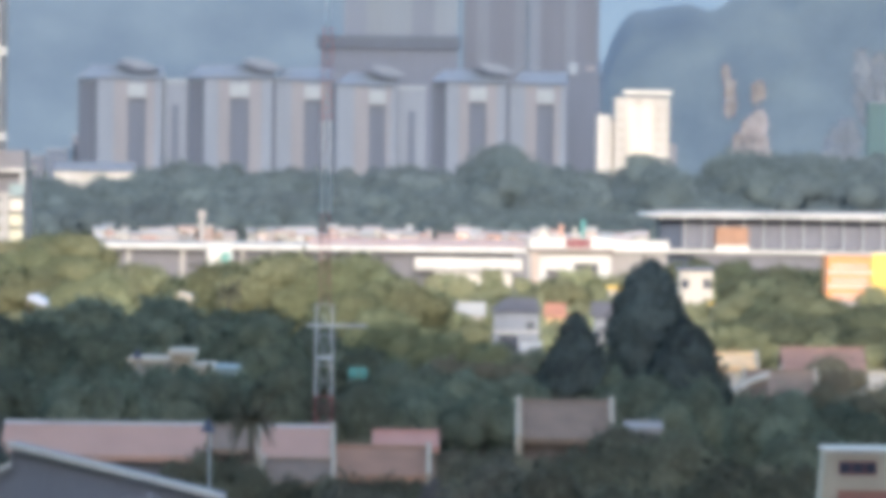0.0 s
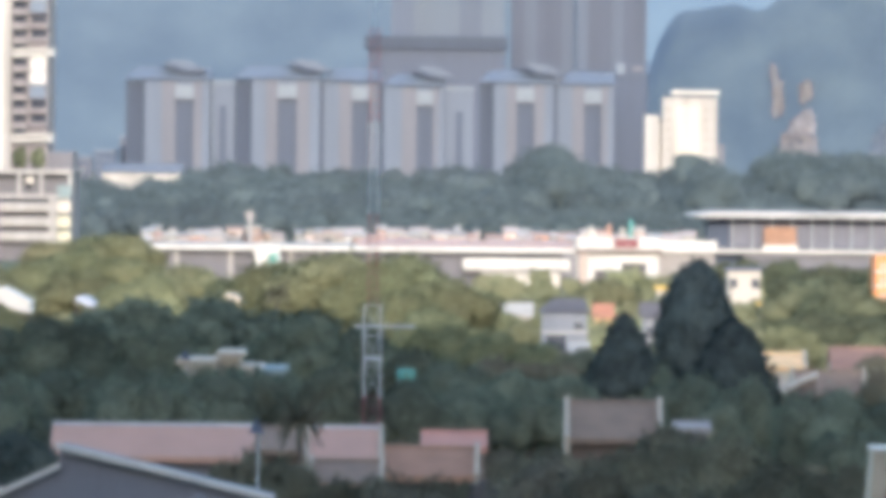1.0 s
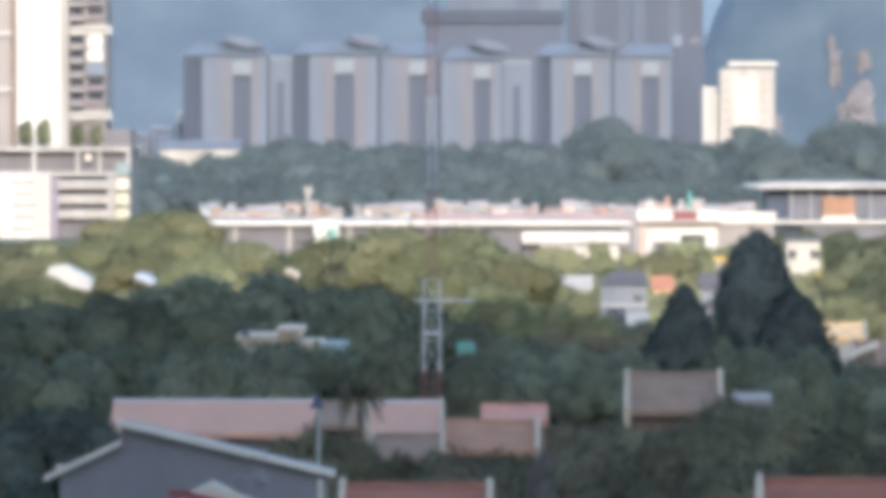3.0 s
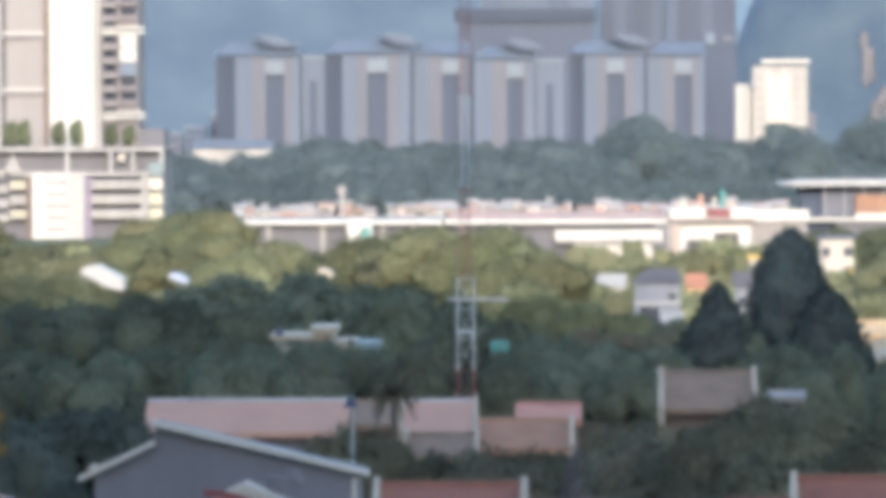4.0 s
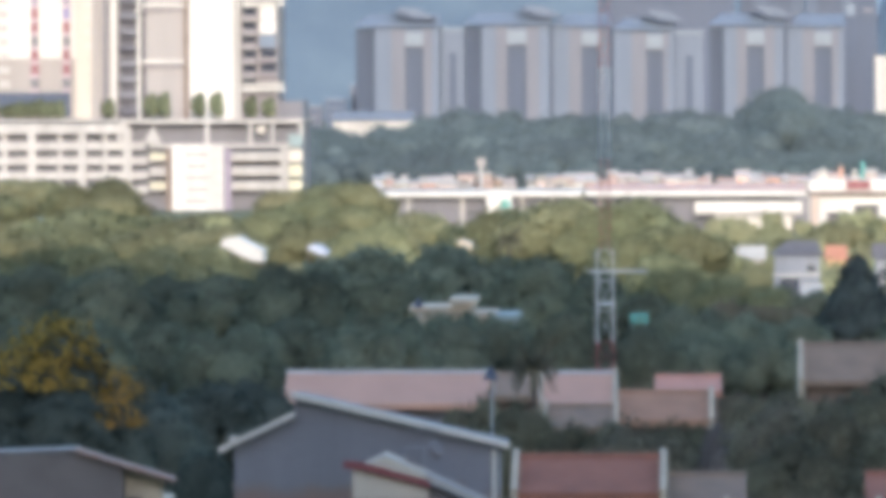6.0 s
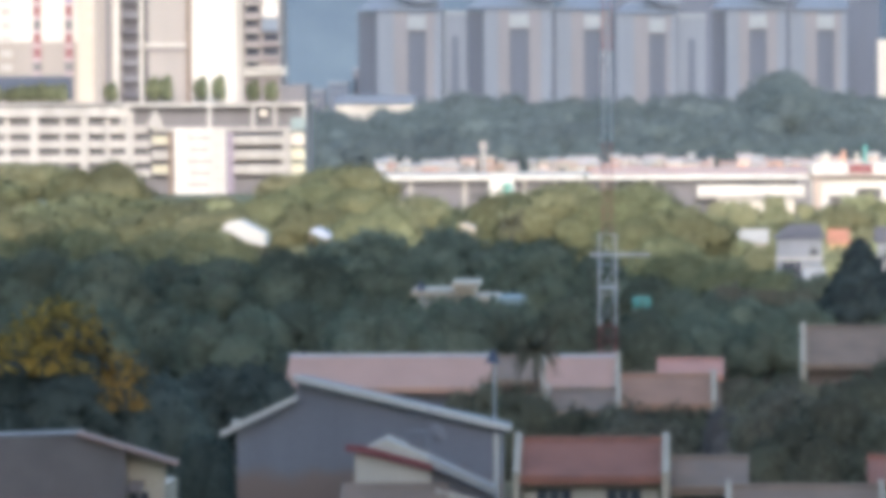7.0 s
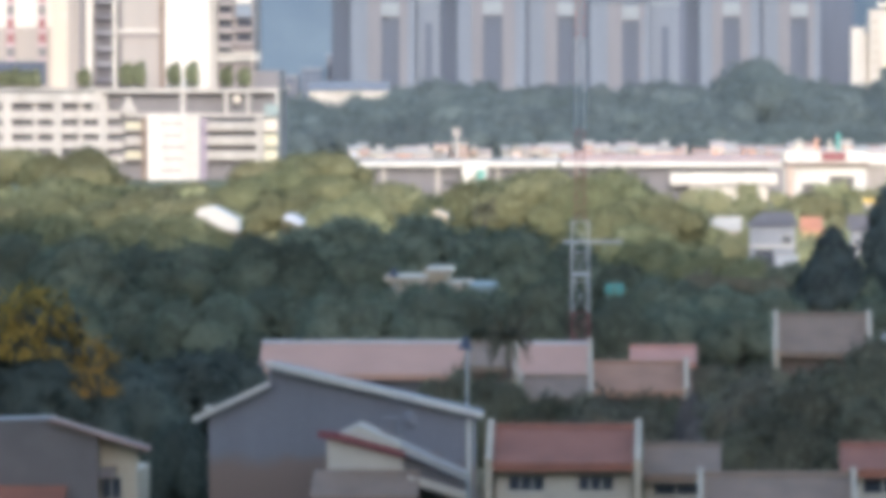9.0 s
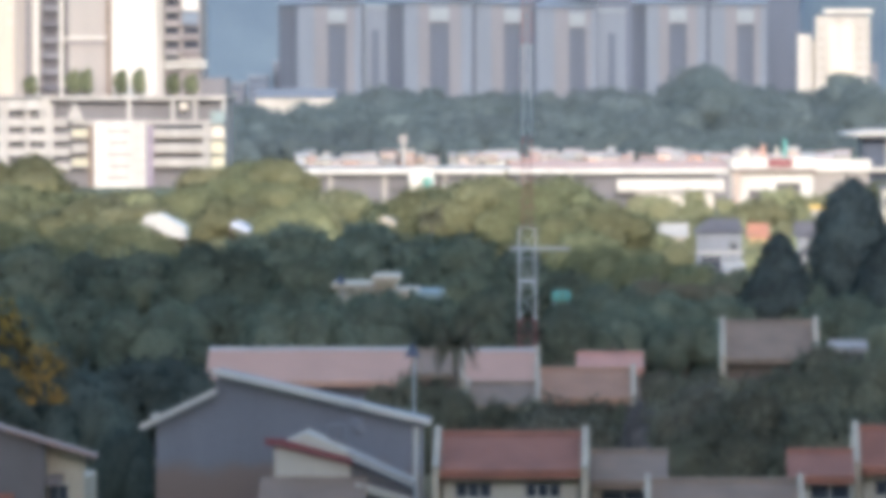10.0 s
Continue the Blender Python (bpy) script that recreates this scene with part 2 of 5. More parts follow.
def viewing_building():
    """The plain block of flats that the eye looks out of; it closes the place behind."""
    wall = bpy.data.meshes.new("wall_south")
    bm = box(-14, 14, -14, -0.9, 0, 42)
    bm.to_mesh(wall)
    bm.free()
    wall.materials.append(CONCRETE)
    tagged(new("wall_south", wall), "plain grey concrete wall behind the viewer", "wall", kind="structure")
    slab = bpy.data.meshes.new("floor")
    bm = box(-3, 3, -0.9, 0.7, 23.1, 23.35)
    bm.to_mesh(slab)
    bm.free()
    slab.materials.append(CONCRETE)
    tagged(new("floor", slab), "plain concrete balcony slab under the viewer", "floor", kind="structure")


viewing_building()


# ---- the distance ----
def slope(name, x0, x1, y0, y1, top, material, label, step=12):
    """A hillside that faces the eye; top(x) gives its crest."""
    bm = bmesh.new()
    nx, ny = int((x1 - x0) / step), 26
    rows = []
    for j in range(ny + 1):
        v = j / ny
        row = []
        for i in range(nx + 1):
            x = x0 + (x1 - x0) * i / nx
            h = top(x) * math.sin(v * math.pi / 2)
            k = noise.fractal((x * 0.012, v * 2.2, 1.7), 1.0, 2.0, 5)
            row.append(bm.verts.new((x, y0 + (y1 - y0) * v + 22 * k, max(-2, h * (1 + 0.10 * k)) if j else -2)))
        rows.append(row)
    for j in range(ny):
        for i in range(nx):
            bm.faces.new((rows[j][i], rows[j][i + 1], rows[j + 1][i + 1], rows[j + 1][i]))
    me = bpy.data.meshes.new(name)
    bm.to_mesh(me)
    bm.free()
    me.materials.append(material)
    for f in me.polygons:
        f.use_smooth = True
    return tagged(new(name, me), label, "hill", kind="structure")


def ridge_top(x):
    fall = max(0.0, min(1.0, (x - 40) / 90))
    return 70 + 190 * (1 - fall * fall * (3 - 2 * fall)) + 14 * noise.noise((x * 0.01, 0, 0))


def karst_top(x):
    # steep shoulder on its near end, then a broad crown
    s = max(0.0, x - 84)
    return 104 * (1 - math.exp(-s / 10)) + 0.3 * max(0.0, x - 130) + 5 * noise.noise((x * 0.06, 1, 0)) * min(1.0, s / 20)


# Added glowing sheet fills the sky gap with a pale haze blue.
slope("backdrop_sky_gap", -200, 900, 4780, 4860, lambda x: 170 + 12 * noise.noise((x * 0.02, 5, 0)), SKYGAP, "pale blue glowing backdrop filling the sky gap")
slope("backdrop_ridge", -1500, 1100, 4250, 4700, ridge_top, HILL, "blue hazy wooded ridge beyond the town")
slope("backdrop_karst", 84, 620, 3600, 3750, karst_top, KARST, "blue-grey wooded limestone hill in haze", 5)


# ---- far apartments ----
def hip(x0, x1, y0, y1, z0, z1, inset):
    """A hipped roof as one solid."""
    bm = bmesh.new()
    m = (y0 + y1) / 2
    low = [bm.verts.new(p) for p in ((x0, y0, z0), (x1, y0, z0), (x1, y1, z0), (x0, y1, z0))]
    a, c = bm.verts.new((x0 + inset, m, z1)), bm.verts.new((x1 - 0.5, m, z1))
    bm.faces.new(low[::-1])
    bm.faces.new((low[0], low[1], c, a))
    bm.faces.new((low[2], low[3], a, c))
    bm.faces.new((low[1], low[2], c))
    bm.faces.new((low[3], low[0], a))
    return bm


def apartment_block(y, x0, x1, top, bays, shade_left=0.0, wing=None, light=None):
    """Slab of flats: striped render, dark stair recesses with a pale panel above, metal roof, raised roof light."""
    b = thing("apartment_block", (x0 + x1) / 2, y, "pale grey apartment block with dark stair recesses and blue metal roof", "apartment block", "far apartments")
    depth, eave = 16, top - 5
    edges = [x0] + sorted(c for bay in bays for c in bay) + [x1]
    wall = None
    for i in range(0, len(edges) - 1):
        a, c = edges[i], edges[i + 1]
        if i % 2 == 0:  # solid wall, in two tints of render
            mid = a + (c - a) * 0.55
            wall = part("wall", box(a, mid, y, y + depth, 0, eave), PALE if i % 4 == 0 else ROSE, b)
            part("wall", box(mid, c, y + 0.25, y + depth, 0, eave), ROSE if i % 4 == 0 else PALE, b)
        else:  # recess, its shade put into the dark render
            part("stair_recess", box(a, c, y + 2.2, y + depth, 0, eave - 6.6), SLATE, b, "recessed stair tower in a shade-dark colour")
            part("panel", box(a, c, y - 0.3, y + depth, eave - 6.6, eave - 1.6), PANEL, b, "pale hazed panel over the stairs")
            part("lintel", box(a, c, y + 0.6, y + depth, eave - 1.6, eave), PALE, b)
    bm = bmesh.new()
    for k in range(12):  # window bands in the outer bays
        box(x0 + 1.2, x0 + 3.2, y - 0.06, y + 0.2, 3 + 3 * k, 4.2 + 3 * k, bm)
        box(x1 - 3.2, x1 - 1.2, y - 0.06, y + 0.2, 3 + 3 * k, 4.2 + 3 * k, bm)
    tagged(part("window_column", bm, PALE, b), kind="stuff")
    # Shade on the left end is put into the darker colour.
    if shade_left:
        part("side_wall", box(x0 - shade_left, x0, y + 3, y + depth, 0, eave), SIDE, b, "side wall with shade in its colour")
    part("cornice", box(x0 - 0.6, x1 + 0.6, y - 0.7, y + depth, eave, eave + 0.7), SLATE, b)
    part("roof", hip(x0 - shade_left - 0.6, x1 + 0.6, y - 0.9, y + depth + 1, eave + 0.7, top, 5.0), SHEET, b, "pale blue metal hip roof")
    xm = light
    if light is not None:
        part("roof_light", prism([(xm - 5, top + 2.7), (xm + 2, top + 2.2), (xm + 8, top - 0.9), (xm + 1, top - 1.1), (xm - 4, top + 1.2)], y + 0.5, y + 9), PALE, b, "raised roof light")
        # Dark solid painted in where shade lies under the roof light.
        part("roof_light_shade", prism([(xm - 7.6, top + 1.4), (xm - 5, top + 1.9), (xm - 0.5, top - 1.1), (xm + 8.4, top - 1.1), (xm + 8.4, top - 2.0), (xm - 1, top - 2.2)], y - 0.3, y + 9.2), SLATE, b)
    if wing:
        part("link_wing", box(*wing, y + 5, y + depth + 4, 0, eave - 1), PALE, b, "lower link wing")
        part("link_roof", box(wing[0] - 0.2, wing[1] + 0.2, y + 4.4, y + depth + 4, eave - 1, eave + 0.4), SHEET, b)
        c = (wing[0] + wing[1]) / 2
        # Dark strip on the flat wing stands in for a shaded recess.
        part("link_shade_strip", box(c - 1.2, c + 1.2, y + 4.7, y + 5.2, 0, eave - 9), SLATE, b)
    return b


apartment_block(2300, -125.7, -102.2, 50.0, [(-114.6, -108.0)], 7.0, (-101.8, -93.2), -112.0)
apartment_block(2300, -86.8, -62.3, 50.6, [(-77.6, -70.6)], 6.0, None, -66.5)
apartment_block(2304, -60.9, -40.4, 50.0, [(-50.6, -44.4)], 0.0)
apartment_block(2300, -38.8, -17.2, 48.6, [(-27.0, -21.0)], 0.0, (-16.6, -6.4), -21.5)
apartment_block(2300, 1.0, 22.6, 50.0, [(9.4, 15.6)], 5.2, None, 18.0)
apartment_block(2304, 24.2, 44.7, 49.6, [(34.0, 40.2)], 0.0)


def shaded_block(y, x0, x1, top):
    b = thing("office_block", (x0 + x1) / 2, y, "shaded blue-grey block beside the apartments", "building")
    # This block's shade is put into its dark wall colour.
    part("wall", box(x0, x1, y, y + 14, 0, top), SLATE, b)
    part("roof_slab", box(x0 - 0.5, x1 + 0.5, y - 0.5, y + 14, top, top + 0.8), SLATE, b)
    part("rooftop_tank", box(x0 + 0.8, x0 + 4, y + 1, y + 5, top + 0.8, top + 5, bevel=0.3), SHEET, b)
    part("rooftop_room", box(x0 + 6, x1 - 1, y + 1, y + 7, top + 0.8, top + 5), SLATE, b)
    part("sign", box(x0 + 7, x1 - 1.6, y + 0.8, y + 1, top + 2, top + 4), ROSE, b)


# Added dark filler walls that draw the dark gaps between blocks.
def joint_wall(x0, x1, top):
    j = thing("joint_wall", (x0 + x1) / 2, 2303, "dark filler wall in the gap between two blocks", "wall", "shaft walls")
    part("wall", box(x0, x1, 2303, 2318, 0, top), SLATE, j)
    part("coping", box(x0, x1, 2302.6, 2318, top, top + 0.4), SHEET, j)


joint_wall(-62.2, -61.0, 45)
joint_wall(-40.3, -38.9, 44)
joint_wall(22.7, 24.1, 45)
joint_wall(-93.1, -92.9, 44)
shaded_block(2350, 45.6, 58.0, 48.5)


def high_rise(y, x0, x1, top, colours, label, slab=None):
    b = thing("high_rise", (x0 + x1) / 2, y, label, "high-rise", "far towers")
    n = len(colours)
    w = (x1 - x0) / n
    for i, c in enumerate(colours):
        part("wall", box(x0 + i * w, x0 + (i + 1) * w, y + (i % 3) * 0.8, y + 24, 0, top - (i % 2) * 1.5), c, b)
        if i % 2:
            bm = bmesh.new()
            for k in range(int(top / 3.2)):
                box(x0 + i * w + w * 0.2, x0 + i * w + w * 0.8, y + (i % 3) * 0.8 - 0.7, y + 1, 2 + k * 3.2, 3.1 + k * 3.2, bm)
            tagged(part("facade_relief", bm, c, b), kind="stuff")
    if slab:
        part("podium", box(slab[0], slab[1], y - 8, y + 10, 0, slab[2] - 6), FARBROWN, b)
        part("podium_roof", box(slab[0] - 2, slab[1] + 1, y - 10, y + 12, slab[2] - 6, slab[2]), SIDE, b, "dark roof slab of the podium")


# High-rise colours carry the blue of distance haze.
FARGREY = surface("pale slate render with haze", (0.073, 0.088, 0.119), 0.85, 0.08, 0.1, streak=1)
FARBROWN = surface("dark slate render with haze", (0.06, 0.07, 0.097), 0.85, 0.08, 0.1, streak=1)
FARPALE = surface("light slate render with haze", (0.086, 0.104, 0.131), 0.85, 0.08, 0.1, streak=1)
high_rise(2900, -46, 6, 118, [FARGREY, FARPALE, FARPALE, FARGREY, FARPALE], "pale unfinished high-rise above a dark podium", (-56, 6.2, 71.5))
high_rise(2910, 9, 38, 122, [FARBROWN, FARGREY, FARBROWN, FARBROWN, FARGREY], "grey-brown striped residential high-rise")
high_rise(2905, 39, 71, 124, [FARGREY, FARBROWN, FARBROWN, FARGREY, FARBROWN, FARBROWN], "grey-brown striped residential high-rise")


def white_block():
    y = 2000
    b = thing("apartment_block", 62, y, "sunlit cream-white apartment block at the hill's foot", "apartment block")
    part("wall", box(54.2, 71.4, y, y + 15, 0, 38.6), CONCRETE, b)
    part("stair_tower", box(48.8, 53.2, y + 2, y + 14, 0, 33.0), SOFTWHITE, b)
    part("link", box(53.2, 54.2, y + 5, y + 13, 0, 31.0), CONCRETE, b)
    part("bay", box(58.5, 66, y - 1.2, y, 0, 36.0), CREAM, b)
    part("side_bay", box(71.4, 74.0, y + 4, y + 14, 0, 24), ROSE, b)
    part("roof_slab", box(57.0, 72.0, y - 1.4, y + 12, 39.6, 40.8), WHITE, b)
    part("attic", box(58, 70.5, y, y + 10, 38.6, 39.6), SLATE, b)
    for x in (55.6, 67.6, 70.0):
        bm = bmesh.new()
        for k in range(11):
            box(x, x + 1.1, y - 0.12, y + 0.1, 3 + 3.1 * k, 4.3 + 3.1 * k, bm)
        tagged(part("window_column", bm, BEIGE, b), kind="stuff")


white_block()


def low_town():
    spots = [(-166, 9, 13), (-157, 8, 16), (-148, 8, 18.5), (-139, 7, 24), (-134, 6, 28)]
    for i, (x, w, h) in enumerate(spots):
        y = 2420 + 6 * i
        b = thing("town_house", x, y, "small pale flats on the far slope", "house", "far town houses")
        part("wall", box(x - w / 2, x + w / 2, y, y + 9, 0, h), ROSE if i % 2 else PALE, b)
        part("roof", box(x - w / 2 - 0.4, x + w / 2 + 0.4, y - 0.5, y + 9, h, h + 1), SHEET, b)
        bm = bmesh.new()
        for k in range(int(h / 3)):
            box(x - w / 2 + 1, x + w / 2 - 1, y - 0.1, y + 0.1, 1.6 + 3 * k, 2.8 + 3 * k, bm)
        tagged(part("window_band", bm, SLATE, b), kind="stuff")
    b = thing("low_hall", -110, 2000, "long low whitish hall before the apartments", "hall")
    part("wall", box(-122.5, -97.8, 2000, 2012, 0, 13.2), CONCRETE, b)
    part("roof", sideprism([(1999, 13.2), (2006, 16), (2013, 13.2)], -123, -97.4), PANEL, b, "pale sheet roof")


low_town()


def on_karst(x, z):
    """The y of the karst's face at that height."""
    top = karst_top(x)
    v = math.asin(max(0.0, min(0.98, z / top))) * 2 / math.pi
    return 3600 + 150 * v + 22 * noise.fractal((x * 0.012, v * 2.2, 1.7), 1.0, 2.0, 5)


# Haze of the distance is mixed into both limestone colours.
CLIFF = surface("pinkish limestone with haze", (0.205, 0.187, 0.185), 0.9, 0.3, 0.08, 0.3, streak=1)
PALECLIFF = surface("grey limestone with haze", (0.085, 0.1, 0.12), 0.9, 0.12, 0.08, 0.3, streak=1)


def cliff(name, x, patches, material, label, seed):
    """Bare limestone faces that stand out of the wooded hill, with ragged outlines."""
    rng = random.Random(seed)
    c = thing(name, x, 3590, label, "cliff", "cliffs")
    for x0, x1, z0, z1, lean in patches:
        bm = bmesh.new()
        nz, nx = 12, 8
        rows = []
        for j in range(nz + 1):
            v = j / nz
            half = (x1 - x0) / 2 * (0.35 + 0.65 * math.sin(math.pi * (0.12 + 0.80 * (1 - v)))) * rng.uniform(0.75, 1.15)
            mid = (x0 + x1) / 2 + lean * v + rng.uniform(-0.9, 0.9)
            z = z0 + (z1 - z0) * v
            rows.append([bm.verts.new((mid + half * (2 * i / nx - 1), on_karst(mid, z) - 2.5 - 1.5 * math.sin(math.pi * i / nx) + rng.uniform(-1, 1), z + rng.uniform(-0.6, 0.6))) for i in range(nx + 1)])
        for j in range(nz):
            for i in range(nx):
                bm.faces.new((rows[j][i], rows[j][i + 1], rows[j + 1][i + 1], rows[j + 1][i]))
        back = bmesh.ops.extrude_face_region(bm, geom=bm.faces[:])
        bmesh.ops.translate(bm, vec=(0, 34, -2), verts=[e for e in back["geom"] if isinstance(e, bmesh.types.BMVert)])
        part("rock_face", bm, material, c)


def faces(seed, count, x0, x1, z0, z1, w, h):
    rng = random.Random(seed)
    out = []
    for _ in range(count):
        x, z, k = rng.uniform(x0, x1), rng.uniform(z0, z1), rng.uniform(0.6, 1.4)
        out.append((x - w * k / 2, x + w * k / 2, z - h * k / 2, z + h * k / 2, rng.uniform(-2, 2)))
    return out


cliff("limestone_cliff", 172, faces(1, 5, 163, 167, 46, 62, 3.6, 13) + faces(2, 5, 175, 184, 48, 58, 4.5, 9) + faces(3, 16, 162, 185, 10, 36, 5.5, 13), CLIFF, "pinkish bare limestone cliff on the wooded hill", 5)
cliff("limestone_cliff", 238, faces(4, 10, 219, 234, 8, 34, 8, 17) + faces(6, 8, 240, 256, 40, 74, 9, 20), PALECLIFF, "pale grey bare limestone cliff in haze", 8)


def teal_block():
    b = thing("office_block", 230, 3300, "teal glazed block before the pale cliff", "building")
    part("wall", box(221, 242, 3300, 3314, 0, 46), TEALHAZE, b)
    part("roof_slab", box(220.5, 242.5, 3299, 3314, 46, 47), PALE, b)
    for k in range(9):
        part("floor_band", box(221, 242, 3299.6, 3300, 4 + 4.5 * k, 5 + 4.5 * k), TEALHAZE, b)


# Teal with distance haze mixed into the base colour.
TEALHAZE = surface("hazed teal glass", (0.022, 0.058, 0.068), 0.7, 0.1, 0.1)
teal_block()


# ---- car park and towers ----
YELLOWISH = surface("faded yellow paint", (0.41, 0.37, 0.26), 0.7, 0.15, 0.3, streak=1)
MAUVE = surface("mauve paint", (0.2, 0.165, 0.2), 0.7, 0.15, 0.3)
TEALGREY = surface("grey green paint", (0.17, 0.21, 0.20), 0.7, 0.15, 0.3)
def car_park():
    y = 1250
    p = thing("car_park", -112, y, "white multi-storey car park with coloured pillars", "car park")
    part("core_wall", box(-150, -83.5, y + 4, y + 40, 0, 17.6), GREYWALL, p)
    levels = [4.2, 7.1, 10.0]
    # stretch with the open top storey
    for i, z in enumerate(levels):
        part("parapet", box(-97.5, -87.0, y, y + 0.3, z, z + 1.5, bevel=0.03), BAND, p)
        part("floor_slab", box(-113, -82.8, y + 0.3, y + 8, z - 0.3, z), CONCRETE, p)
        part("parapet", box(-150, -113.4, y + 1.0, y + 1.3, z - 0.9, z + 0.6, bevel=0.03), BAND, p)
        part("parapet", box(-113.0, -107.4, y + 0.4, y + 0.7, z, z + 1.5, bevel=0.03), (YELLOWISH, BAND, YELLOWISH)[i], p)
    part("parapet", box(-113, -82.8, y, y + 0.3, 12.4, 13.2), BAND, p)
    part("parapet", box(-150, -114, y + 1, y + 1.3, 12.0, 13.6), BAND, p)
    part("roof_beam", box(-119, -82.6, y - 0.2, y + 1, 17.2, 18.1), CONCRETE, p)
    part("roof_beam", box(-150, -117.5, y + 0.2, y + 1.4, 15.3, 17.2), BAND, p)
    part("roof_deck", box(-150, -82.6, y + 1.4, y + 40, 17.6, 18.0), CONCRETE, p)
    part("stair_tower", box(-108.3, -98.2, y - 3, y + 3, 0, 13.0), STAIRWHITE, p, "white stair tower with slit windows")
    for k in range(5):
        part("slit_window", box(-105.8 + 0.5 * (k % 2), -101.6 + 0.4 * (k % 3), y - 3.06, y - 2.9, 1.6 + 2.3 * k, 2.2 + 2.3 * k), BEIGE, p)
        part("ledge", box(-108.3, -98.2, y - 3.18, y - 3.0, 2.9 + 2.3 * k, 3.05 + 2.3 * k), CONCRETE, p)
    part("pillar", box(-98.3, -96.8, y - 0.6, y + 1, 0, 12.2), MAUVE, p, "mauve pillar")
    part("pillar", box(-109.8, -108.4, y - 0.4, y + 1, 0, 12.4), BROWNWALL, p, "red-brown pillar")
    part("pillar", box(-87.0, -85.6, y - 0.3, y + 1, 0, 13.0), CONCRETE, p)
    for i, c in enumerate((YELLOWISH, YELLOWISH, CREAM, TEALGREY)):
        part("pillar_panel", box(-85.4, -82.7, y - 0.35, y - 0.05, 3.6 + 3 * i, 6.0 + 3 * i), c, p)
    for x in (-101.6, -93.0, -88.6, -82.9, -119.0):
        part("column", box(x - 0.35, x + 0.35, y, y + 0.7, 13.2, 17.2), BAND, p)
    for x in (-148, -136.5, -126.5, -117.5):
        part("column", box(x - 0.8, x + 0.8, y + 0.5, y + 1.6, 0, 16.6), BAND, p)
    for x in (-142, -131, -122):
        part("column", box(x - 0.5, x + 0.5, y + 1.4, y + 2.2, 0, 16.4), CONCRETE, p)
    part("gable_sign", prism([(-114, 13.2), (-110.6, 13.2), (-112.3, 17.0)], y - 0.6, y), BAND, p)
    # Pale disc added in place of a glint on the open storey.
    part("round_disc", beam((-90.8, y - 0.3, 16.0), (-90.8, y - 0.6, 16.0), 0.8, sides=20), CREAM, p)


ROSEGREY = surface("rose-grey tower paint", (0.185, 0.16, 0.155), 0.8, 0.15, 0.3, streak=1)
# Shade inside the balcony recess is painted into these two greys.
RECESS = surface("recess shade tone", (0.082, 0.076, 0.085), 0.8, 0.3, 0.3, streak=1)
SHADOWGREY = surface("shadow grey balcony tone", (0.135, 0.127, 0.135), 0.8, 0.2, 0.3, streak=1)


def tower():
    y = 1270
    t = thing("residential_tower", -106, y, "white and beige residential tower with dark balconies", "tower")
    hi = 78
    part("white_wall", box(-106.6, -97.8, y - 1, y + 22, 18, hi), WHITE, t, "bare white wall")
    part("beige_wall", box(-115.4, -107.9, y, y + 22, 18, hi), BEIGE, t, "beige panelled wall")
    for z in (29.3, 40.6, 52, 63):
        part("ledge", box(-116.2, -107.7, y - 0.9, y, z, z + 0.5), WHITE, t)
        part("ledge", box(-116.2, -107.9, y - 0.4, y, z - 1.1, z), ROSEGREY, t)
    part("pier", box(-107.9, -106.6, y - 0.5, y + 20, 18, hi), BROWNWALL, t)
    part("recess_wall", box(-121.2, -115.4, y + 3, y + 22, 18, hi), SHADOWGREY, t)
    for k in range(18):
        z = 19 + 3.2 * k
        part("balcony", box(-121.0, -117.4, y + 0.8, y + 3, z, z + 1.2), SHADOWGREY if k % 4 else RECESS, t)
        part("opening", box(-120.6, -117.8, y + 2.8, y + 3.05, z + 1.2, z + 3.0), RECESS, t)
    part("mullion", box(-117.2, -116.6, y + 0.2, y + 3, 18, hi), WHITE, t)
    part("rib_wall", box(-126.4, -121.2, y + 1, y + 22, 18, hi), BEIGE, t)
    for i, x in enumerate((-125.4, -123.6, -121.9)):
        part("rib", box(x - 0.45, x + 0.45, y - 0.2, y + 1, 18, hi), (BEIGE, GREYWALL, WHITE)[i], t)
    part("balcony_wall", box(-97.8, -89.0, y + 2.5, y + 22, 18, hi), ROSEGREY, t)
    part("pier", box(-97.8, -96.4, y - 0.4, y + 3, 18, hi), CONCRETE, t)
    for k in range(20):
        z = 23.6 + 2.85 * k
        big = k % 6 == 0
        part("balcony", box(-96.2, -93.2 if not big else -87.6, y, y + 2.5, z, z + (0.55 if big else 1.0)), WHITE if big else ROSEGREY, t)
        part("balcony_slab", box(-96.3, -93.1, y - 0.2, y + 2.5, z - 0.25, z), CONCRETE, t)
        part("opening", box(-96.0, -93.4, y + 2.3, y + 2.6, z + 1.05, z + 2.6), GLASS, t)
        if big:
            part("ledge", box(-96.2, -87.6, y, y + 2.5, z + 1.0, z + 1.45), WHITE, t)
        elif k % 6 in (3, 4, 5):  # pale screens over three storeys
            part("screen", box(-92.6, -89.4, y + 0.9, y + 2.5, z + 0.1, z + 2.75), STAIRWHITE if k % 6 > 3 else SHEET, t, "pale balcony screen")
        else:
            part("opening", box(-92.4, -89.4, y + 2.3, y + 2.6, z + 1.05, z + 2.5), GLASS, t)
            part("balcony", box(-92.6, -89.2, y + 1.0, y + 2.5, z, z + 0.9), ROSEGREY, t)
    part("undercroft", box(-97.6, -84, y + 3, y + 20, 18, 21.5), GREYWALL, t)


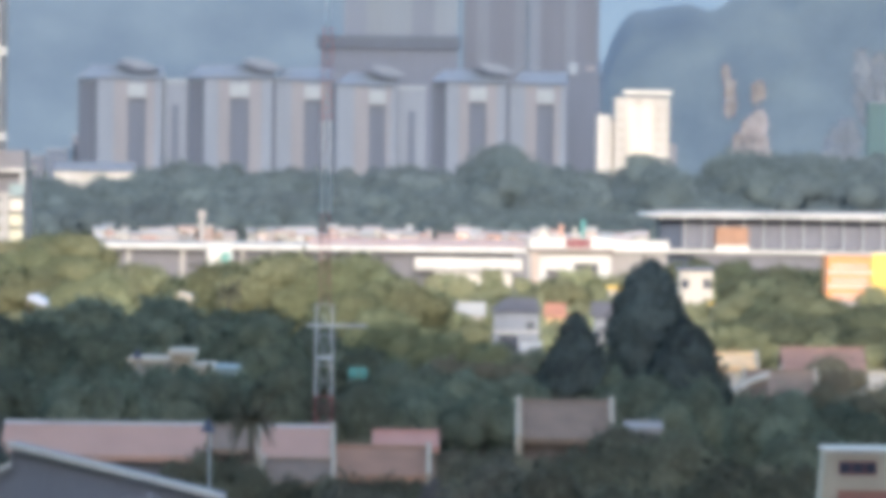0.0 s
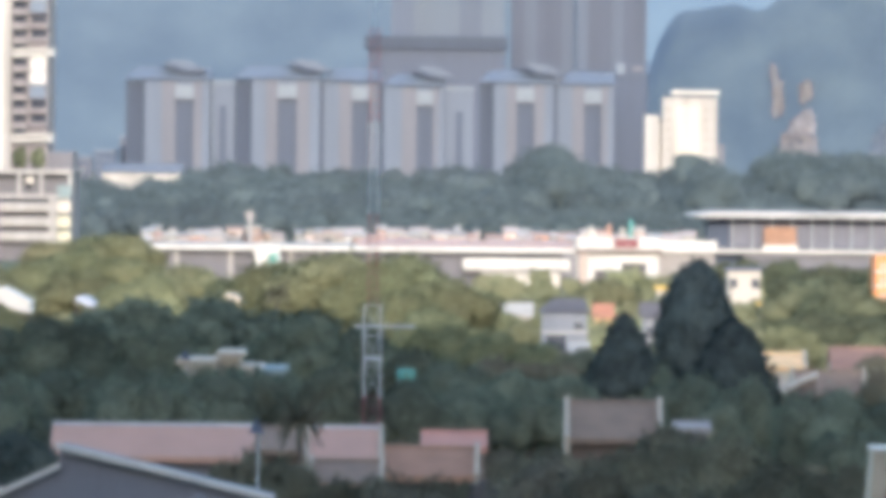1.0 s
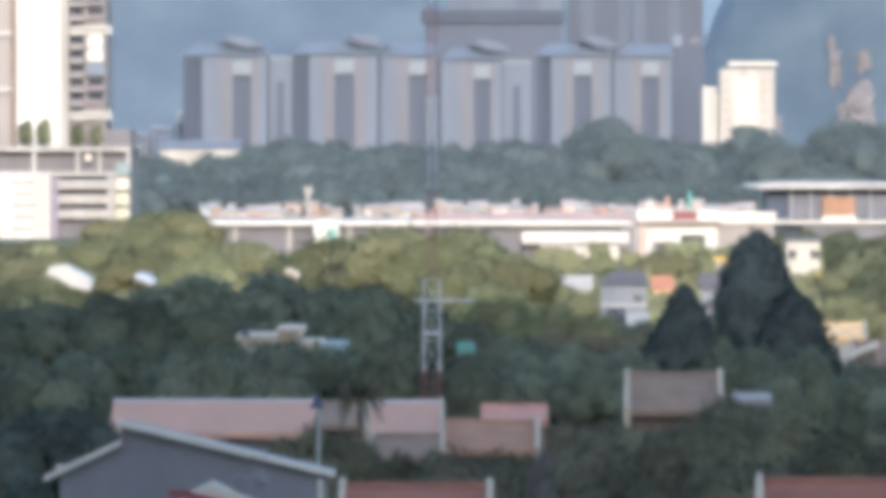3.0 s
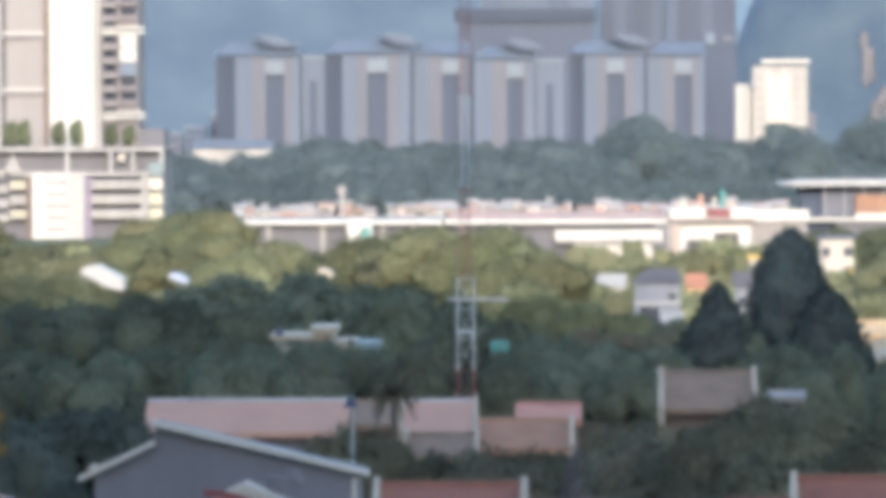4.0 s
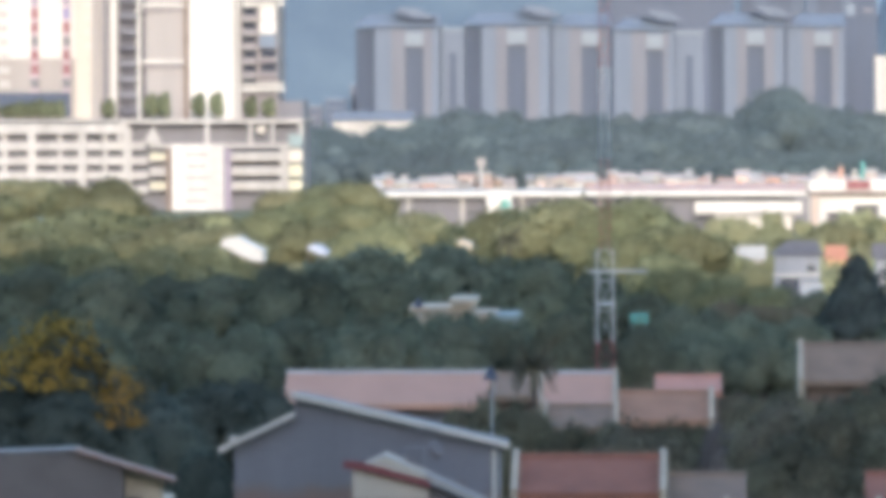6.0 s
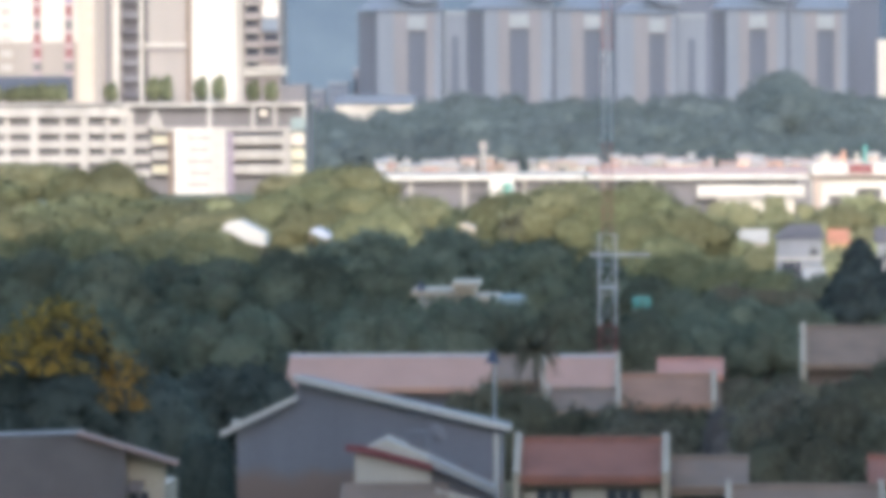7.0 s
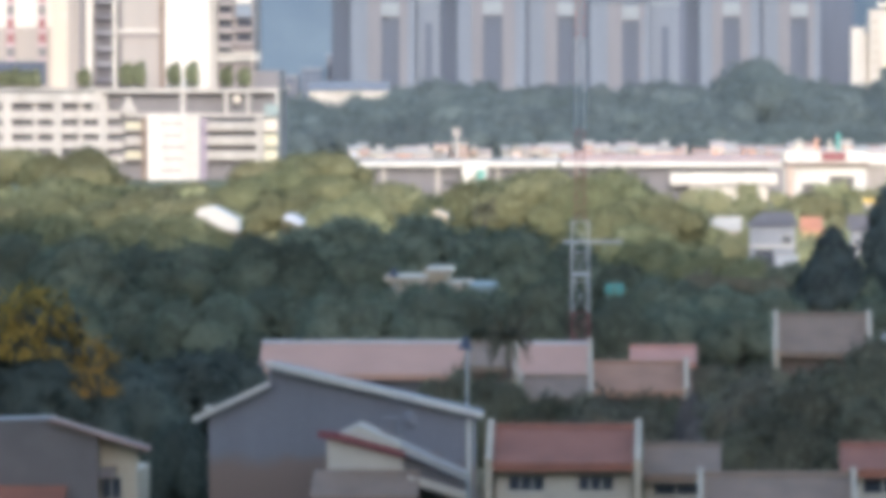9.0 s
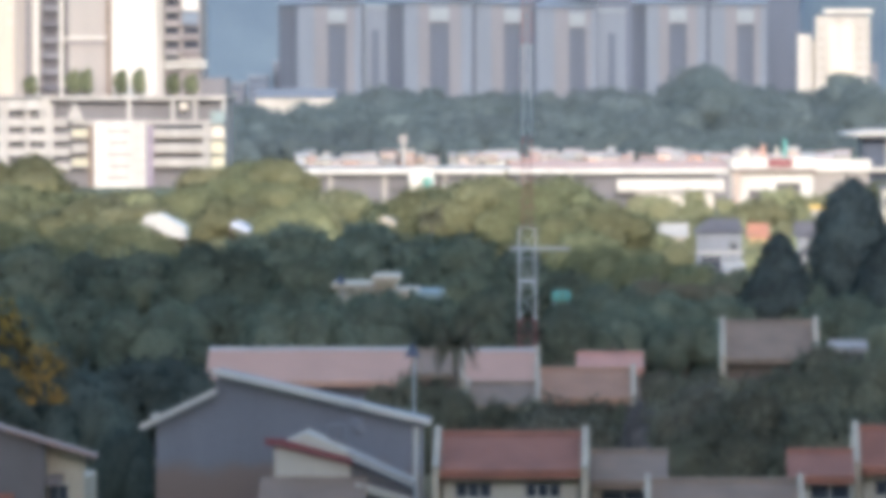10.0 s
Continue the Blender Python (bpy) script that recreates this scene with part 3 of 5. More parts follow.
FADEDRED = surface("faded red paint", (0.2, 0.08, 0.085), 0.7, 0.15, 0.3)
ROSEPAINT = surface("pale rose paint", (0.33, 0.26, 0.26), 0.7, 0.15, 0.3)


def striped_tower():
    y = 1292
    t = thing("residential_tower", -140, y, "white residential tower with red and violet window stripes", "tower")
    hi = 80
    part("lower_wall", box(-152, -129.6, y, y + 20, 18, 30.4), BEIGE, t)
    part("upper_wall", box(-152, -129.6, y - 0.3, y + 20, 30.4, hi), WHITE, t)
    part("corner_bay", box(-131.8, -128.2, y - 1.2, y + 18, 18, hi), CREAM, t)
    part("dark_storey", box(-152, -133, y - 0.5, y, 18.5, 23.4), SLATE, t)
    for k in range(20):
        z = 23.8 + 2.85 * k
        lit = z > 30
        for x, c in ((-140.2, FADEDRED), (-133.7, FADEDRED if z < 38 else VIOLET)):
            part("window_bay", box(x - 0.75, x + 0.75, y - 0.75, y, z + 0.5, z + 2.5), c if k % 3 else (MAUVE if z > 34 else GREYWALL), t)
            part("spandrel", box(x - 0.8, x + 0.8, y - 0.5, y, z - 0.35, z + 0.5), ROSEPAINT, t)
        part("corner_balcony", box(-129.8, -127.6, y - 1.9, y + 0.2, z, z + 1.0), WHITE if lit else CREAM, t)
        part("side_window", box(-147.6, -145.4, y - 0.6, y, z + 0.6, z + 2.1), CONCRETE, t)
        part("side_window", box(-150.4, -149.0, y - 0.6, y, z + 0.6, z + 2.1), GREYWALL, t)
    return t


car_park()
tower()
striped_tower()


# ---- shopping hall, gate and pavilion ----
def mall():
    y = 1050
    m = thing("market_hall", -10, y, "long white market hall with a red sheet roof", "hall")
    part("wall", box(-57.5, 14, y + 3, y + 30, 0, 6.2), GREYWALL, m)
    part("fascia", box(-58.2, 14, y, y + 3.2, 6.1, 7.0, bevel=0.04), WHITE, m, "long white fascia")
    part("roof", sideprism([(y + 0.6, 7.0), (y + 12, 8.0), (y + 26, 7.0)], -22, 14), MALLRED, m, "red sheet roof")
    part("roof", sideprism([(y + 0.6, 7.0), (y + 20, 7.12), (y + 34, 7.0)], -58, -22.2), CONCRETE, m)
    part("upper_band", box(-4.4, 13.4, y - 1, y + 3, 3.5, 5.2), WHITE, m)
    part("soffit", box(-4.4, 13.6, y - 0.6, y + 3, 3.0, 3.5), CONCRETE, m)
    part("lower_band", box(-1.2, 11.7, y - 2, y + 3, 0.4, 2.8), CREAM, m)
    part("end_column", box(12.0, 14.2, y - 0.4, y + 3, 0, 6.1), GREYWALL, m)
    part("side_wall", box(28, 37.5, y + 4, y + 30, 0, 6.6), BEIGE, m)
    part("side_fascia", box(28, 37.8, y + 3, y + 4.2, 6.4, 8.4), WHITE, m)
    part("opening", box(-50, -44, y + 2.9, y + 3.1, 1.5, 5.0), GREYWALL, m)
    for x in (-57, -52, -43, -33, -28, -20, -12):
        part("column", box(x - 0.4, x + 0.4, y + 1.6, y + 2.4, 0, 6.1), CONCRETE, m)
    g = thing("gatehouse", 21.5, y, "white gatehouse with a dark opening and slab roof", "gatehouse")
    part("wall", box(16.1, 21.9, y - 2, y + 6, 3.4, 6.2), WHITE, g)
    part("pier", box(16.1, 17.4, y - 2, y + 6, 0, 3.4), WHITE, g)
    part("pier", box(19.6, 21.9, y - 2, y + 6, 0, 3.4), WHITE, g)
    part("wall", box(21.9, 28.0, y - 2, y + 6, 4.6, 6.2), WHITE, g)
    part("pier", box(26.0, 28.0, y - 2, y + 6, 0, 4.6), WHITE, g)
    part("gate_leaf", box(17.4, 19.6, y + 0.5, y + 0.8, 0, 3.4), GREYWALL, g)
    part("gate_leaf", box(21.9, 26.0, y + 0.5, y + 0.8, 0, 4.6), GREYWALL, g)
    part("roof_slab", box(14.4, 28.4, y - 3, y + 7, 6.2, 6.9), BROWNWALL, g)
    part("parapet", box(14.6, 28.2, y - 2.6, y + 6, 6.9, 8.8), WHITE, g)
    part("ornament_base", box(20.6, 24.6, y - 2.9, y - 2.6, 7.2, 8.7), MAROON, g)
    for x, z0, w, h, c in ((16.8, 8.8, 2.6, 1.8, CREAM), (19.8, 8.8, 1.1, 2.2, MALLRED), (22.0, 8.8, 1.0, 1.8, CREAM), (23.4, 8.8, 1.0, 3.1, TEAL), (24.9, 8.8, 0.8, 1.8, CREAM)):
        s = thing("roof_ornament", x, y, "tall painted ornament on the gatehouse roof", "ornament", "roof ornaments", 8.8)
        part("shaft", beam((x, y, z0), (x, y, z0 + h * 0.7), w * 0.4, sides=10, r2=w * 0.28), c, s)
        part("cap", beam((x, y, z0 + h * 0.7), (x, y, z0 + h), w * 0.5, sides=10, r2=w * 0.12), c, s)


WARM = surface("warm peach paint", (0.53, 0.42, 0.35), 0.7, 0.15, 0.3, streak=1)


def stalls():
    """A jumble of small shop roofs, awnings and boxes in two ranks behind the hall."""
    rng = random.Random(11)
    tops = (CREAM, CREAM, MALLRED, MALLRED, WARM, WARM, CONCRETE)
    LEFT_TONES = (CREAM, WARM, CONCRETE, CONCRETE, PARTY, MALLRED, WHITE)
    for rank in range(2):
        x = -60.0 + rank
        while x < 36:
            w = rng.uniform(1.2, 3.4)
            y, h = 1090 + 7 * rank + rng.uniform(0, 3), rng.uniform(7.5, 8.6) + 0.5 * rank
            s = thing("roof_stall", x + w / 2, y, "small pale shop roof crowded behind the hall", "shop", "shop roofs")
            part("wall", box(x, x + w - 0.25, y, y + 5, 0, h), rng.choice((CREAM, WARM, WHITE, WARM, CONCRETE, MALLRED) if x > -29 else LEFT_TONES), s)
            part("roof", sideprism([(y - 0.6, h), (y + 2.6, h + rng.uniform(0.2, 0.9)), (y + 5.5, h)], x - 0.2, x + w - 0.1), rng.choice(tops if x > -29 else LEFT_TONES), s)
            if w > 1.7:
                part("opening", box(x + 0.3, x + w * rng.uniform(0.4, 0.7), y - 0.05, y + 0.1, h - 1.5, h - rng.uniform(0.5, 0.8)), rng.choice((GREYWALL, BROWNWALL, MALLRED, PALEWALL)), s)
            if rng.random() < 0.5:
                part("awning", sideprism([(y - 1.6, h - 0.9), (y - 0.02, h - 0.4), (y - 0.02, h - 0.5), (y - 1.6, h - 1.0)], x + 0.1, x + w - 0.4), rng.choice(tops), s)
            x += w + (rng.uniform(0.5, 2.5) if rng.random() < 0.3 else 0)


def sign_post():
    y = 1045
    p = thing("sign_kiosk", -36.8, y, "white kiosk with a round green sign", "kiosk")
    part("body", box(-38.8, -34.6, y, y + 4, 3.4, 7.3), WHITE, p)
    part("post", box(-38.4, -37.6, y + 1, y + 1.8, 0, 3.4), WHITE, p)
    part("post", box(-35.8, -35.0, y + 1, y + 1.8, 0, 3.4), WHITE, p)
    part("round_disc", beam((-35.7, y - 0.05, 5.0), (-35.7, y - 0.3, 5.0), 0.85, sides=20), TEAL, p)
    q = thing("flood_mast", -41, 1082, "tall post with a pale square sign", "post")
    part("post", beam((-41, 1082, 0), (-41, 1082, 11.0), 0.35, sides=8), CONCRETE, q)
    part("sign", box(-41.7, -40.3, 1081.4, 1081.7, 10.8, 12.2), BEIGE, q)


# Shade under the pavilion roof is put into the column colour.
COLUMNSHADE = surface("roof-shade column grey", (0.235, 0.235, 0.25), 0.8, 0.15, 0.3, streak=1)
PAVGLASS = surface("tinted pavilion glass", (0.085, 0.085, 0.105), 0.55, 0.2, 0.6, 0.02)


def pavilion():
    y = 1100
    p = thing("pavilion", 65, y, "long pavilion with a thin white roof, dark glass and white columns", "pavilion")
    part("roof", prism([(34.2, 12.1), (39.0, 12.75), (100, 12.75), (100, 11.7), (37.5, 11.7)], y - 3, y + 26), SOFTWHITE, p, "thin overhanging white roof")
    part("wall", box(38, 99, y + 3, y + 24, 0, 11.7), SLATE, p)
    x = 42.2
    bays = []
    while x < 98:
        part("column", box(x - 0.27, x + 0.27, y + 1.6, y + 2.4, 6.2, 11.7), COLUMNSHADE, p)
        bays.append(x)
        x += 3.45
    for a, c in zip(bays, bays[1:]):
        part("pane", box(a + 0.4, c - 0.4, y + 2.7, y + 2.9, 6.6, 11.4), PAVGLASS, p)
    part("banner", box(47.6, 53.2, y - 0.3, y - 0.1, 7.0, 10.2), ORANGETILE, p, "reddish banner")
    part("banner_sign", box(47.4, 53.4, y - 0.5, y - 0.2, 6.2, 7.0), WHITE, p)
    part("floor_band", box(38, 99, y - 1, y + 3, 5.6, 6.2), WHITE, p)
    # Grey stands in for shade on the lower wall.
    part("lower_wall", box(44, 99, y + 0.5, y + 3, 0, 5.6), GREYWALL, p)


def orange_shop():
    y = 900
    s = thing("shop_building", 60, y, "orange and yellow shop building with pale bands", "shop")
    part("wall", box(54.8, 61.2, y, y + 12, 0, 9.0), ORANGE, s)
    part("yellow_wall", box(61.2, 70, y - 0.6, y + 12, 0, 9.2), YELLOW, s)
    for z in (2.2, 4.4, 6.4):
        part("band", box(54.8, 61.2, y - 0.2, y, z, z + 0.5), CREAM, s)
        part("shutter", box(55.4, 60.6, y - 0.08, y + 0.02, z + 0.7, z + 1.5), MALLRED, s)
    part("parapet", box(54.6, 61.3, y - 0.3, y + 0.2, 9.0, 9.5), CONCRETE, s)
    part("awning", sideprism([(y - 3, 2.0), (y - 0.1, 2.6), (y - 0.1, 2.4), (y - 3, 1.8)], 55, 69), CREAM, s)


mall()
stalls()
sign_post()
pavilion()
orange_shop()


# ---- houses ----
DULLRED = surface("dull red-brown tile", (0.24, 0.136, 0.098), 0.8, 0.25, 0.5, ribs=3.5, bump=0.4)
SALMON = surface("salmon clay tile", (0.43, 0.2, 0.138), 0.7, 0.2, 0.5, ribs=3.5, bump=0.4)
# Strong sunlight is put into this bright peach.
PEACH = surface("sunlit peach tile", (0.8, 0.5, 0.25), 0.75, 0.3, 0.6, ribs=3.5, bump=0.4)
RIDGE = surface("pale ridge sheet", (0.42, 0.40, 0.38), 0.6, 0.2, 0.5)
def gable_house(x0, x1, y, eave, ridge, depth, roof_mat, wall_mat, label, walls=True, group="", party=0.0, windows=()):
    """House whose roof slope faces the eye, ridge running across; party: raised gable walls at its ends."""
    h = thing("house", (x0 + x1) / 2, y, label, "house", group)
    part("wall", box(x0 + 0.15, x1 - 0.15, y + 0.6, y + depth - 0.6, 0, eave), wall_mat, h)
    part("gable", sideprism([(y + 0.6, eave), (y + depth / 2, ridge - 0.12), (y + depth - 0.6, eave)], x0 + 0.15, x1 - 0.15), wall_mat, h)
    bm = bmesh.new()
    for s in (1, -1):
        c = y + depth / 2
        a, e = c - s * depth / 2, c
        sideprism([(a, eave), (e, ridge), (e, ridge + 0.18), (a, eave + 0.18)], x0, x1, bm)
    part("roof", bm, roof_mat, h)
    part("ridge_cap", beam((x0, y + depth / 2, ridge + 0.16), (x1, y + depth / 2, ridge + 0.16), 0.16, sides=8), RIDGE if roof_mat is PINKROOF else roof_mat, h)
    part("fascia", box(x0, x1, y - 0.06, y, eave - 0.2, eave + 0.16), roof_mat, h)
    if party:
        for x in (x0 - party, x1):
            part("party_wall", sideprism([(y - 0.3, 0), (y - 0.3, eave + 0.35), (y + depth / 2, ridge + 0.5), (y + depth + 0.2, eave + 0.35), (y + depth + 0.2, 0)], x, x + party), PARTY, h, "raised cream party wall")
    for a, c, z0, z1, n in windows:
        window(h, a, c, y + 0.58, z0, z1, n)
    return h


def worn_wall(name, top, bare, height, ragged):
    """Painted render whose paint has come off towards the foot along a ragged line."""
    m = surface(name, top, 0.85, 0.14, 0.3, streak=1)
    t, n = m.node_tree, m.node_tree.nodes
    p = n["Principled BSDF"]
    paint = p.inputs["Base Color"].links[0].from_socket
    co, cut, nz, add, mix = n.new("ShaderNodeTexCoord"), n.new("ShaderNodeSeparateXYZ"), n.new("ShaderNodeTexNoise"), n.new("ShaderNodeMath"), n.new("ShaderNodeMix")
    nz.inputs["Scale"].default_value, nz.inputs["Detail"].default_value = 0.45, 7
    t.links.new(co.outputs["Object"], cut.inputs["Vector"])
    t.links.new(co.outputs["Object"], nz.inputs["Vector"])
    add.operation = "MULTIPLY_ADD"
    add.inputs[1].default_value = ragged
    t.links.new(nz.outputs["Fac"], add.inputs[0])
    t.links.new(cut.outputs["Z"], add.inputs[2])
    edge = n.new("ShaderNodeMapRange")
    edge.inputs["From Min"].default_value, edge.inputs["From Max"].default_value = height + ragged * 0.5 - 0.35, height + ragged * 0.5 + 0.35
    t.links.new(add.outputs[0], edge.inputs["Value"])
    mix.data_type = "RGBA"
    mix.inputs["A"].default_value = (*bare, 1)
    t.links.new(edge.outputs["Result"], mix.inputs["Factor"])
    t.links.new(paint, mix.inputs["B"])
    t.links.new(mix.outputs["Result"], p.inputs["Base Color"])
    return m


GABLEWALL = worn_wall("worn grey gable", (0.155, 0.152, 0.163), (0.165, 0.118, 0.094), 6.3, 2.2)


def grey_house():
    """Tall grey gable end with white barge boards, and a small white dormer house built against it."""
    y = 290
    h = thing("house", -16, y, "tall house with a plain grey gable wall and white barge boards", "house")
    part("gable_wall", prism([(-22.4, 0), (-22.4, 8.3), (-19.6, 9.75), (-19.6, 10.5), (-10.2, 8.35), (-10.2, 0)], y, y + 3), GABLEWALL, h, "grey paint worn to brown render below")
    part("barge_board", prism([(-23.1, 8.05), (-23.1, 8.33), (-19.6, 10.0), (-19.6, 9.72)], y - 0.5, y - 0.1), WHITE, h)
    part("barge_board", prism([(-19.75, 10.62), (-19.75, 10.9), (-9.75, 8.55), (-9.75, 8.27)], y - 0.5, y - 0.1), WHITE, h)
    part("roof", prism([(-23.0, 8.0), (-23.0, 8.26), (-19.6, 9.9), (-19.6, 10.76), (-9.85, 8.48), (-9.85, 8.2), (-19.5, 10.45), (-19.5, 9.7)], y - 0.1, y + 3.2), GREYTILE, h)
    part("rainwater_pipe", beam((-10.45, y - 0.12, 0), (-10.45, y - 0.12, 8.2), 0.12, sides=8), WHITE, h)
    part("finial", box(-22.55, -22.2, y - 0.6, y - 0.2, 8.45, 8.85), WHITE, h)
    d = thing("house", -14, 284, "small white gabled house with maroon barge boards", "house")
    y = 284
    part("wall", prism([(-16.6, 0), (-16.6, 7.6), (-15.2, 8.3), (-13.2, 7.4), (-13.2, 0)], y, y + 3), CREAM, d)
    part("barge_board", prism([(-17.0, 7.75), (-17.0, 8.05), (-16.2, 8.0), (-13.1, 7.15), (-13.1, 6.85), (-16.2, 7.65)], y - 0.3, y - 0.02), MAROON, d)
    part("roof", prism([(-13.3, 7.2), (-13.3, 7.5), (-10.3, 6.1), (-10.3, 5.8)], y - 0.3, y + 2), SOFTWHITE, d, "white edge of the lean-to roof")
    part("lean_to_wall", prism([(-13.2, 0), (-13.2, 6.9), (-10.4, 5.6), (-10.4, 0)], y + 0.3, y + 5), GREYWALL, d)
    part("lower_roof", prism([(-12.9, 5.8), (-12.9, 6.1), (-10.3, 5.3), (-10.3, 5.0)], y - 1.2, y + 0.2), CREAM, d)
    part("porch_roof", sideprism([(y - 3, 5.3), (y - 0.05, 6.3), (y - 0.05, 6.1), (y - 3, 5.1)], -17.2, -12.4), BROWNTILE, d)
    part("porch_wall", box(-17, -12.6, y - 2.4, y - 0.3, 0, 5.4), BROWNWALL, d)
    a = thing("roof_antenna", -13.3, 285, "thin metal television antenna on the small house", "antenna", z=7.4)
    part("mast", beam((-13.3, 285, 7.2), (-13.3, 285, 9.6), 0.035), DARK, a)
    part("boom", beam((-14.2, 285, 9.3), (-12.7, 285, 9.45), 0.025), DARK, a)
    for k in range(6):
        part("element", beam((-14.1 + 0.27 * k, 284.6, 9.32 + 0.02 * k), (-14.1 + 0.27 * k, 285.4, 9.3 + 0.02 * k), 0.015), DARK, a)
    part("dish_arm", beam((-13.3, 285, 8.3), (-12.9, 284.6, 8.5), 0.03), DARK, a)
    part("dish", beam((-12.9, 284.6, 8.5), (-12.75, 284.45, 8.56), 0.42, sides=14, r2=0.3), GREYWALL, a, "small grey satellite dish")
    part("tank", beam((-13.9, y + 2.6, 7.2), (-13.9, y + 2.6, 8.5), 0.45, sides=12), GREYWALL, d)


OLDSLATE = surface("weathered brown-grey slate", (0.13, 0.108, 0.098), 0.8, 0.25, 0.5, ribs=3.5, bump=0.4)


def left_house():
    y = 285
    h = thing("house", -29, y, "dark grey tiled house with a cream gable corner", "house")
    part("wall", prism([(-34, 0), (-34, 8.1), (-29.2, 8.3), (-25.3, 7.12), (-25.3, 0)], y + 0.4, y + 1.2), PARTY, h)
    part("rear_wall", box(-34, -25.4, y + 1.2, y + 8, 0, 6.0), PARTY, h)
    part("gable", prism([(-40, 4.2), (-40, 7.5), (-34, 8.3), (-29.2, 8.45), (-27.0, 7.8), (-27.0, 4.2)], y - 0.3, y + 0.4), OLDSLATE, h, "grey slate-hung gable")
    part("roof", prism([(-40, 7.5), (-40, 7.56), (-34, 8.36), (-29.2, 8.51), (-29.2, 8.45), (-34, 8.3)], y - 0.36, y + 3.0), OLDSLATE, h)
    part("verge", prism([(-29.2, 8.42), (-29.2, 8.56), (-24.7, 7.19), (-24.7, 7.05)], y - 0.6, y + 1.4), DULLRED, h, "weathered orange verge tiles")
    part("lower_roof", sideprism([(y - 4, 4.0), (y - 0.3, 5.5), (y - 0.3, 5.3), (y - 4, 3.8)], -34.5, -28.4), REDTILE, h)
    part("porch_wall", box(-34, -28.6, y - 3.4, y - 0.4, 0, 3.9), CREAM, h)
    window(h, -26.9, -26.0, y + 0.36, 4.8, 5.9, 2)
    part("awning", sideprism([(y - 0.9, 5.95), (y + 0.3, 6.35), (y + 0.3, 6.25), (y - 0.9, 5.85)], -26.9, -26.2), BROWNWALL, h)


def corner_house():
    y = 300
    h = thing("house", 22, y, "tall cream house with a dark window band and red tiles", "house")
    part("wall", prism([(17.5, 0), (18.3, 10.3), (27, 10.3), (27, 0)], y, y + 4), PARTY, h)
    part("parapet", box(18.2, 27.2, y - 0.15, y + 4, 10.3, 10.5), CREAM, h)
    window(h, 18.95, 20.75, y - 0.03, 9.3, 9.95, 3, frame_mat=MAROON)
    part("canopy", sideprism([(y - 1.4, 8.05), (y - 0.02, 8.55), (y - 0.02, 8.35), (y - 1.4, 7.85)], 18.9, 27), REDTILE, h)


grey_house()
left_house()
corner_house()
TERRACE_WIN = ((-8.32, -6.72, 5.62, 6.4, 3), (-5.24, -3.66, 5.62, 6.4, 3), (-8.1, -6.6, 2.2, 3.4, 2), (-5.4, -3.6, 2.2, 3.4, 2))
gable_house(-9.02, -2.75, 279, 6.75, 8.17, 7.0, REDTILE, CREAM, "terrace house with red clay tiles and cream walls", party=0.3, windows=TERRACE_WIN, group="terrace houses")
gable_house(-2.4, 1.1, 281, 6.15, 7.25, 6.0, BROWNTILE, CREAM, "brown-tiled terrace house beside the red roof", group="terrace houses", windows=((-1.9, 0.1, 5.3, 5.9, 2),))
gable_house(0.3, 6.75, 275, 4.8, 6.35, 6.0, BROWNTILE, CREAM, "low brown-tiled terrace house", party=0.25, group="terrace houses")
gable_house(6.4, 9.4, 282, 6.3, 7.25, 5.0, REDTILE, CREAM, "low red-tiled porch of a terrace house", group="terrace houses", windows=((7.4, 9.2, 5.3, 6.1, 2),))
gable_house(9.75, 16.5, 285, 6.5, 8.1, 6.0, REDTILE, CREAM, "red-tiled terrace house with cream party walls", party=0.3, group="terrace houses", windows=((10.4, 12.4, 5.3, 6.1, 3), (13.4, 15.4, 5.3, 6.1, 3)))
# The dark grey wall colour carries the shade under this hall's eave.
gable_house(-27.5, -14.6, 396, 4.75, 6.55, 8.0, PINKROOF, GREYWALL, "long hall with a faded pink sheet roof", group="pink halls")
gable_house(-14.4, -11.4, 397, 5.2, 6.45, 7.0, BROWNTILE, BROWNWALL, "brown roofed link of the pink hall", group="pink halls")
gable_house(-11.2, -6.85, 396, 4.7, 6.5, 8.0, PINKROOF, CREAM, "short hall with a faded pink sheet roof", party=0.25, group="pink halls")
gable_house(-4.0, 0.0, 376, 6.5, 7.28, 5.0, SALMON, BROWNWALL, "small house with a salmon tiled roof", group="cottages")
gable_house(-6.0, -0.75, 364, 5.4, 6.9, 6.0, ORANGETILE, BROWNWALL, "cottage with a faded orange tiled roof", party=0.3, group="cottages")
gable_house(-10.0, -6.2, 362, 5.1, 6.2, 6.0, BROWNTILE, BROWNWALL, "cottage with a weathered brown tiled roof", party=0.25, group="cottages")
gable_house(5.4, 11.2, 416, 5.2, 7.5, 8.0, BROWNTILE, BROWNWALL, "house with a pinkish brown roof and cream party walls", party=0.35)
gable_house(12.0, 14.5, 410, 6.25, 6.5, 4.0, BEIGE, GREYWALL, "shed with a flat pale sheet roof")
gable_house(24.7, 28.2, 566, 4.7, 5.8, 7.0, PEACH, WHITE, "house with a sunlit peach-orange tiled roof", party=0.35, group="lane houses")
gable_house(30.8, 38.4, 570, 4.4, 6.2, 8.0, DULLRED, CREAM, "house with a red-brown roof and cream wall", group="lane houses")
gable_house(27.0, 33.0, 556, 2.6, 4.6, 8.0, BROWNTILE, CREAM, "low house with a brown roof", party=0.3, group="lane houses")
LANE = gable_house(25.6, 28.6, 553, 2.5, 3.0, 3.0, BROWNTILE, CREAM, "low cream-edged gabled house in the lane", group="lane houses")
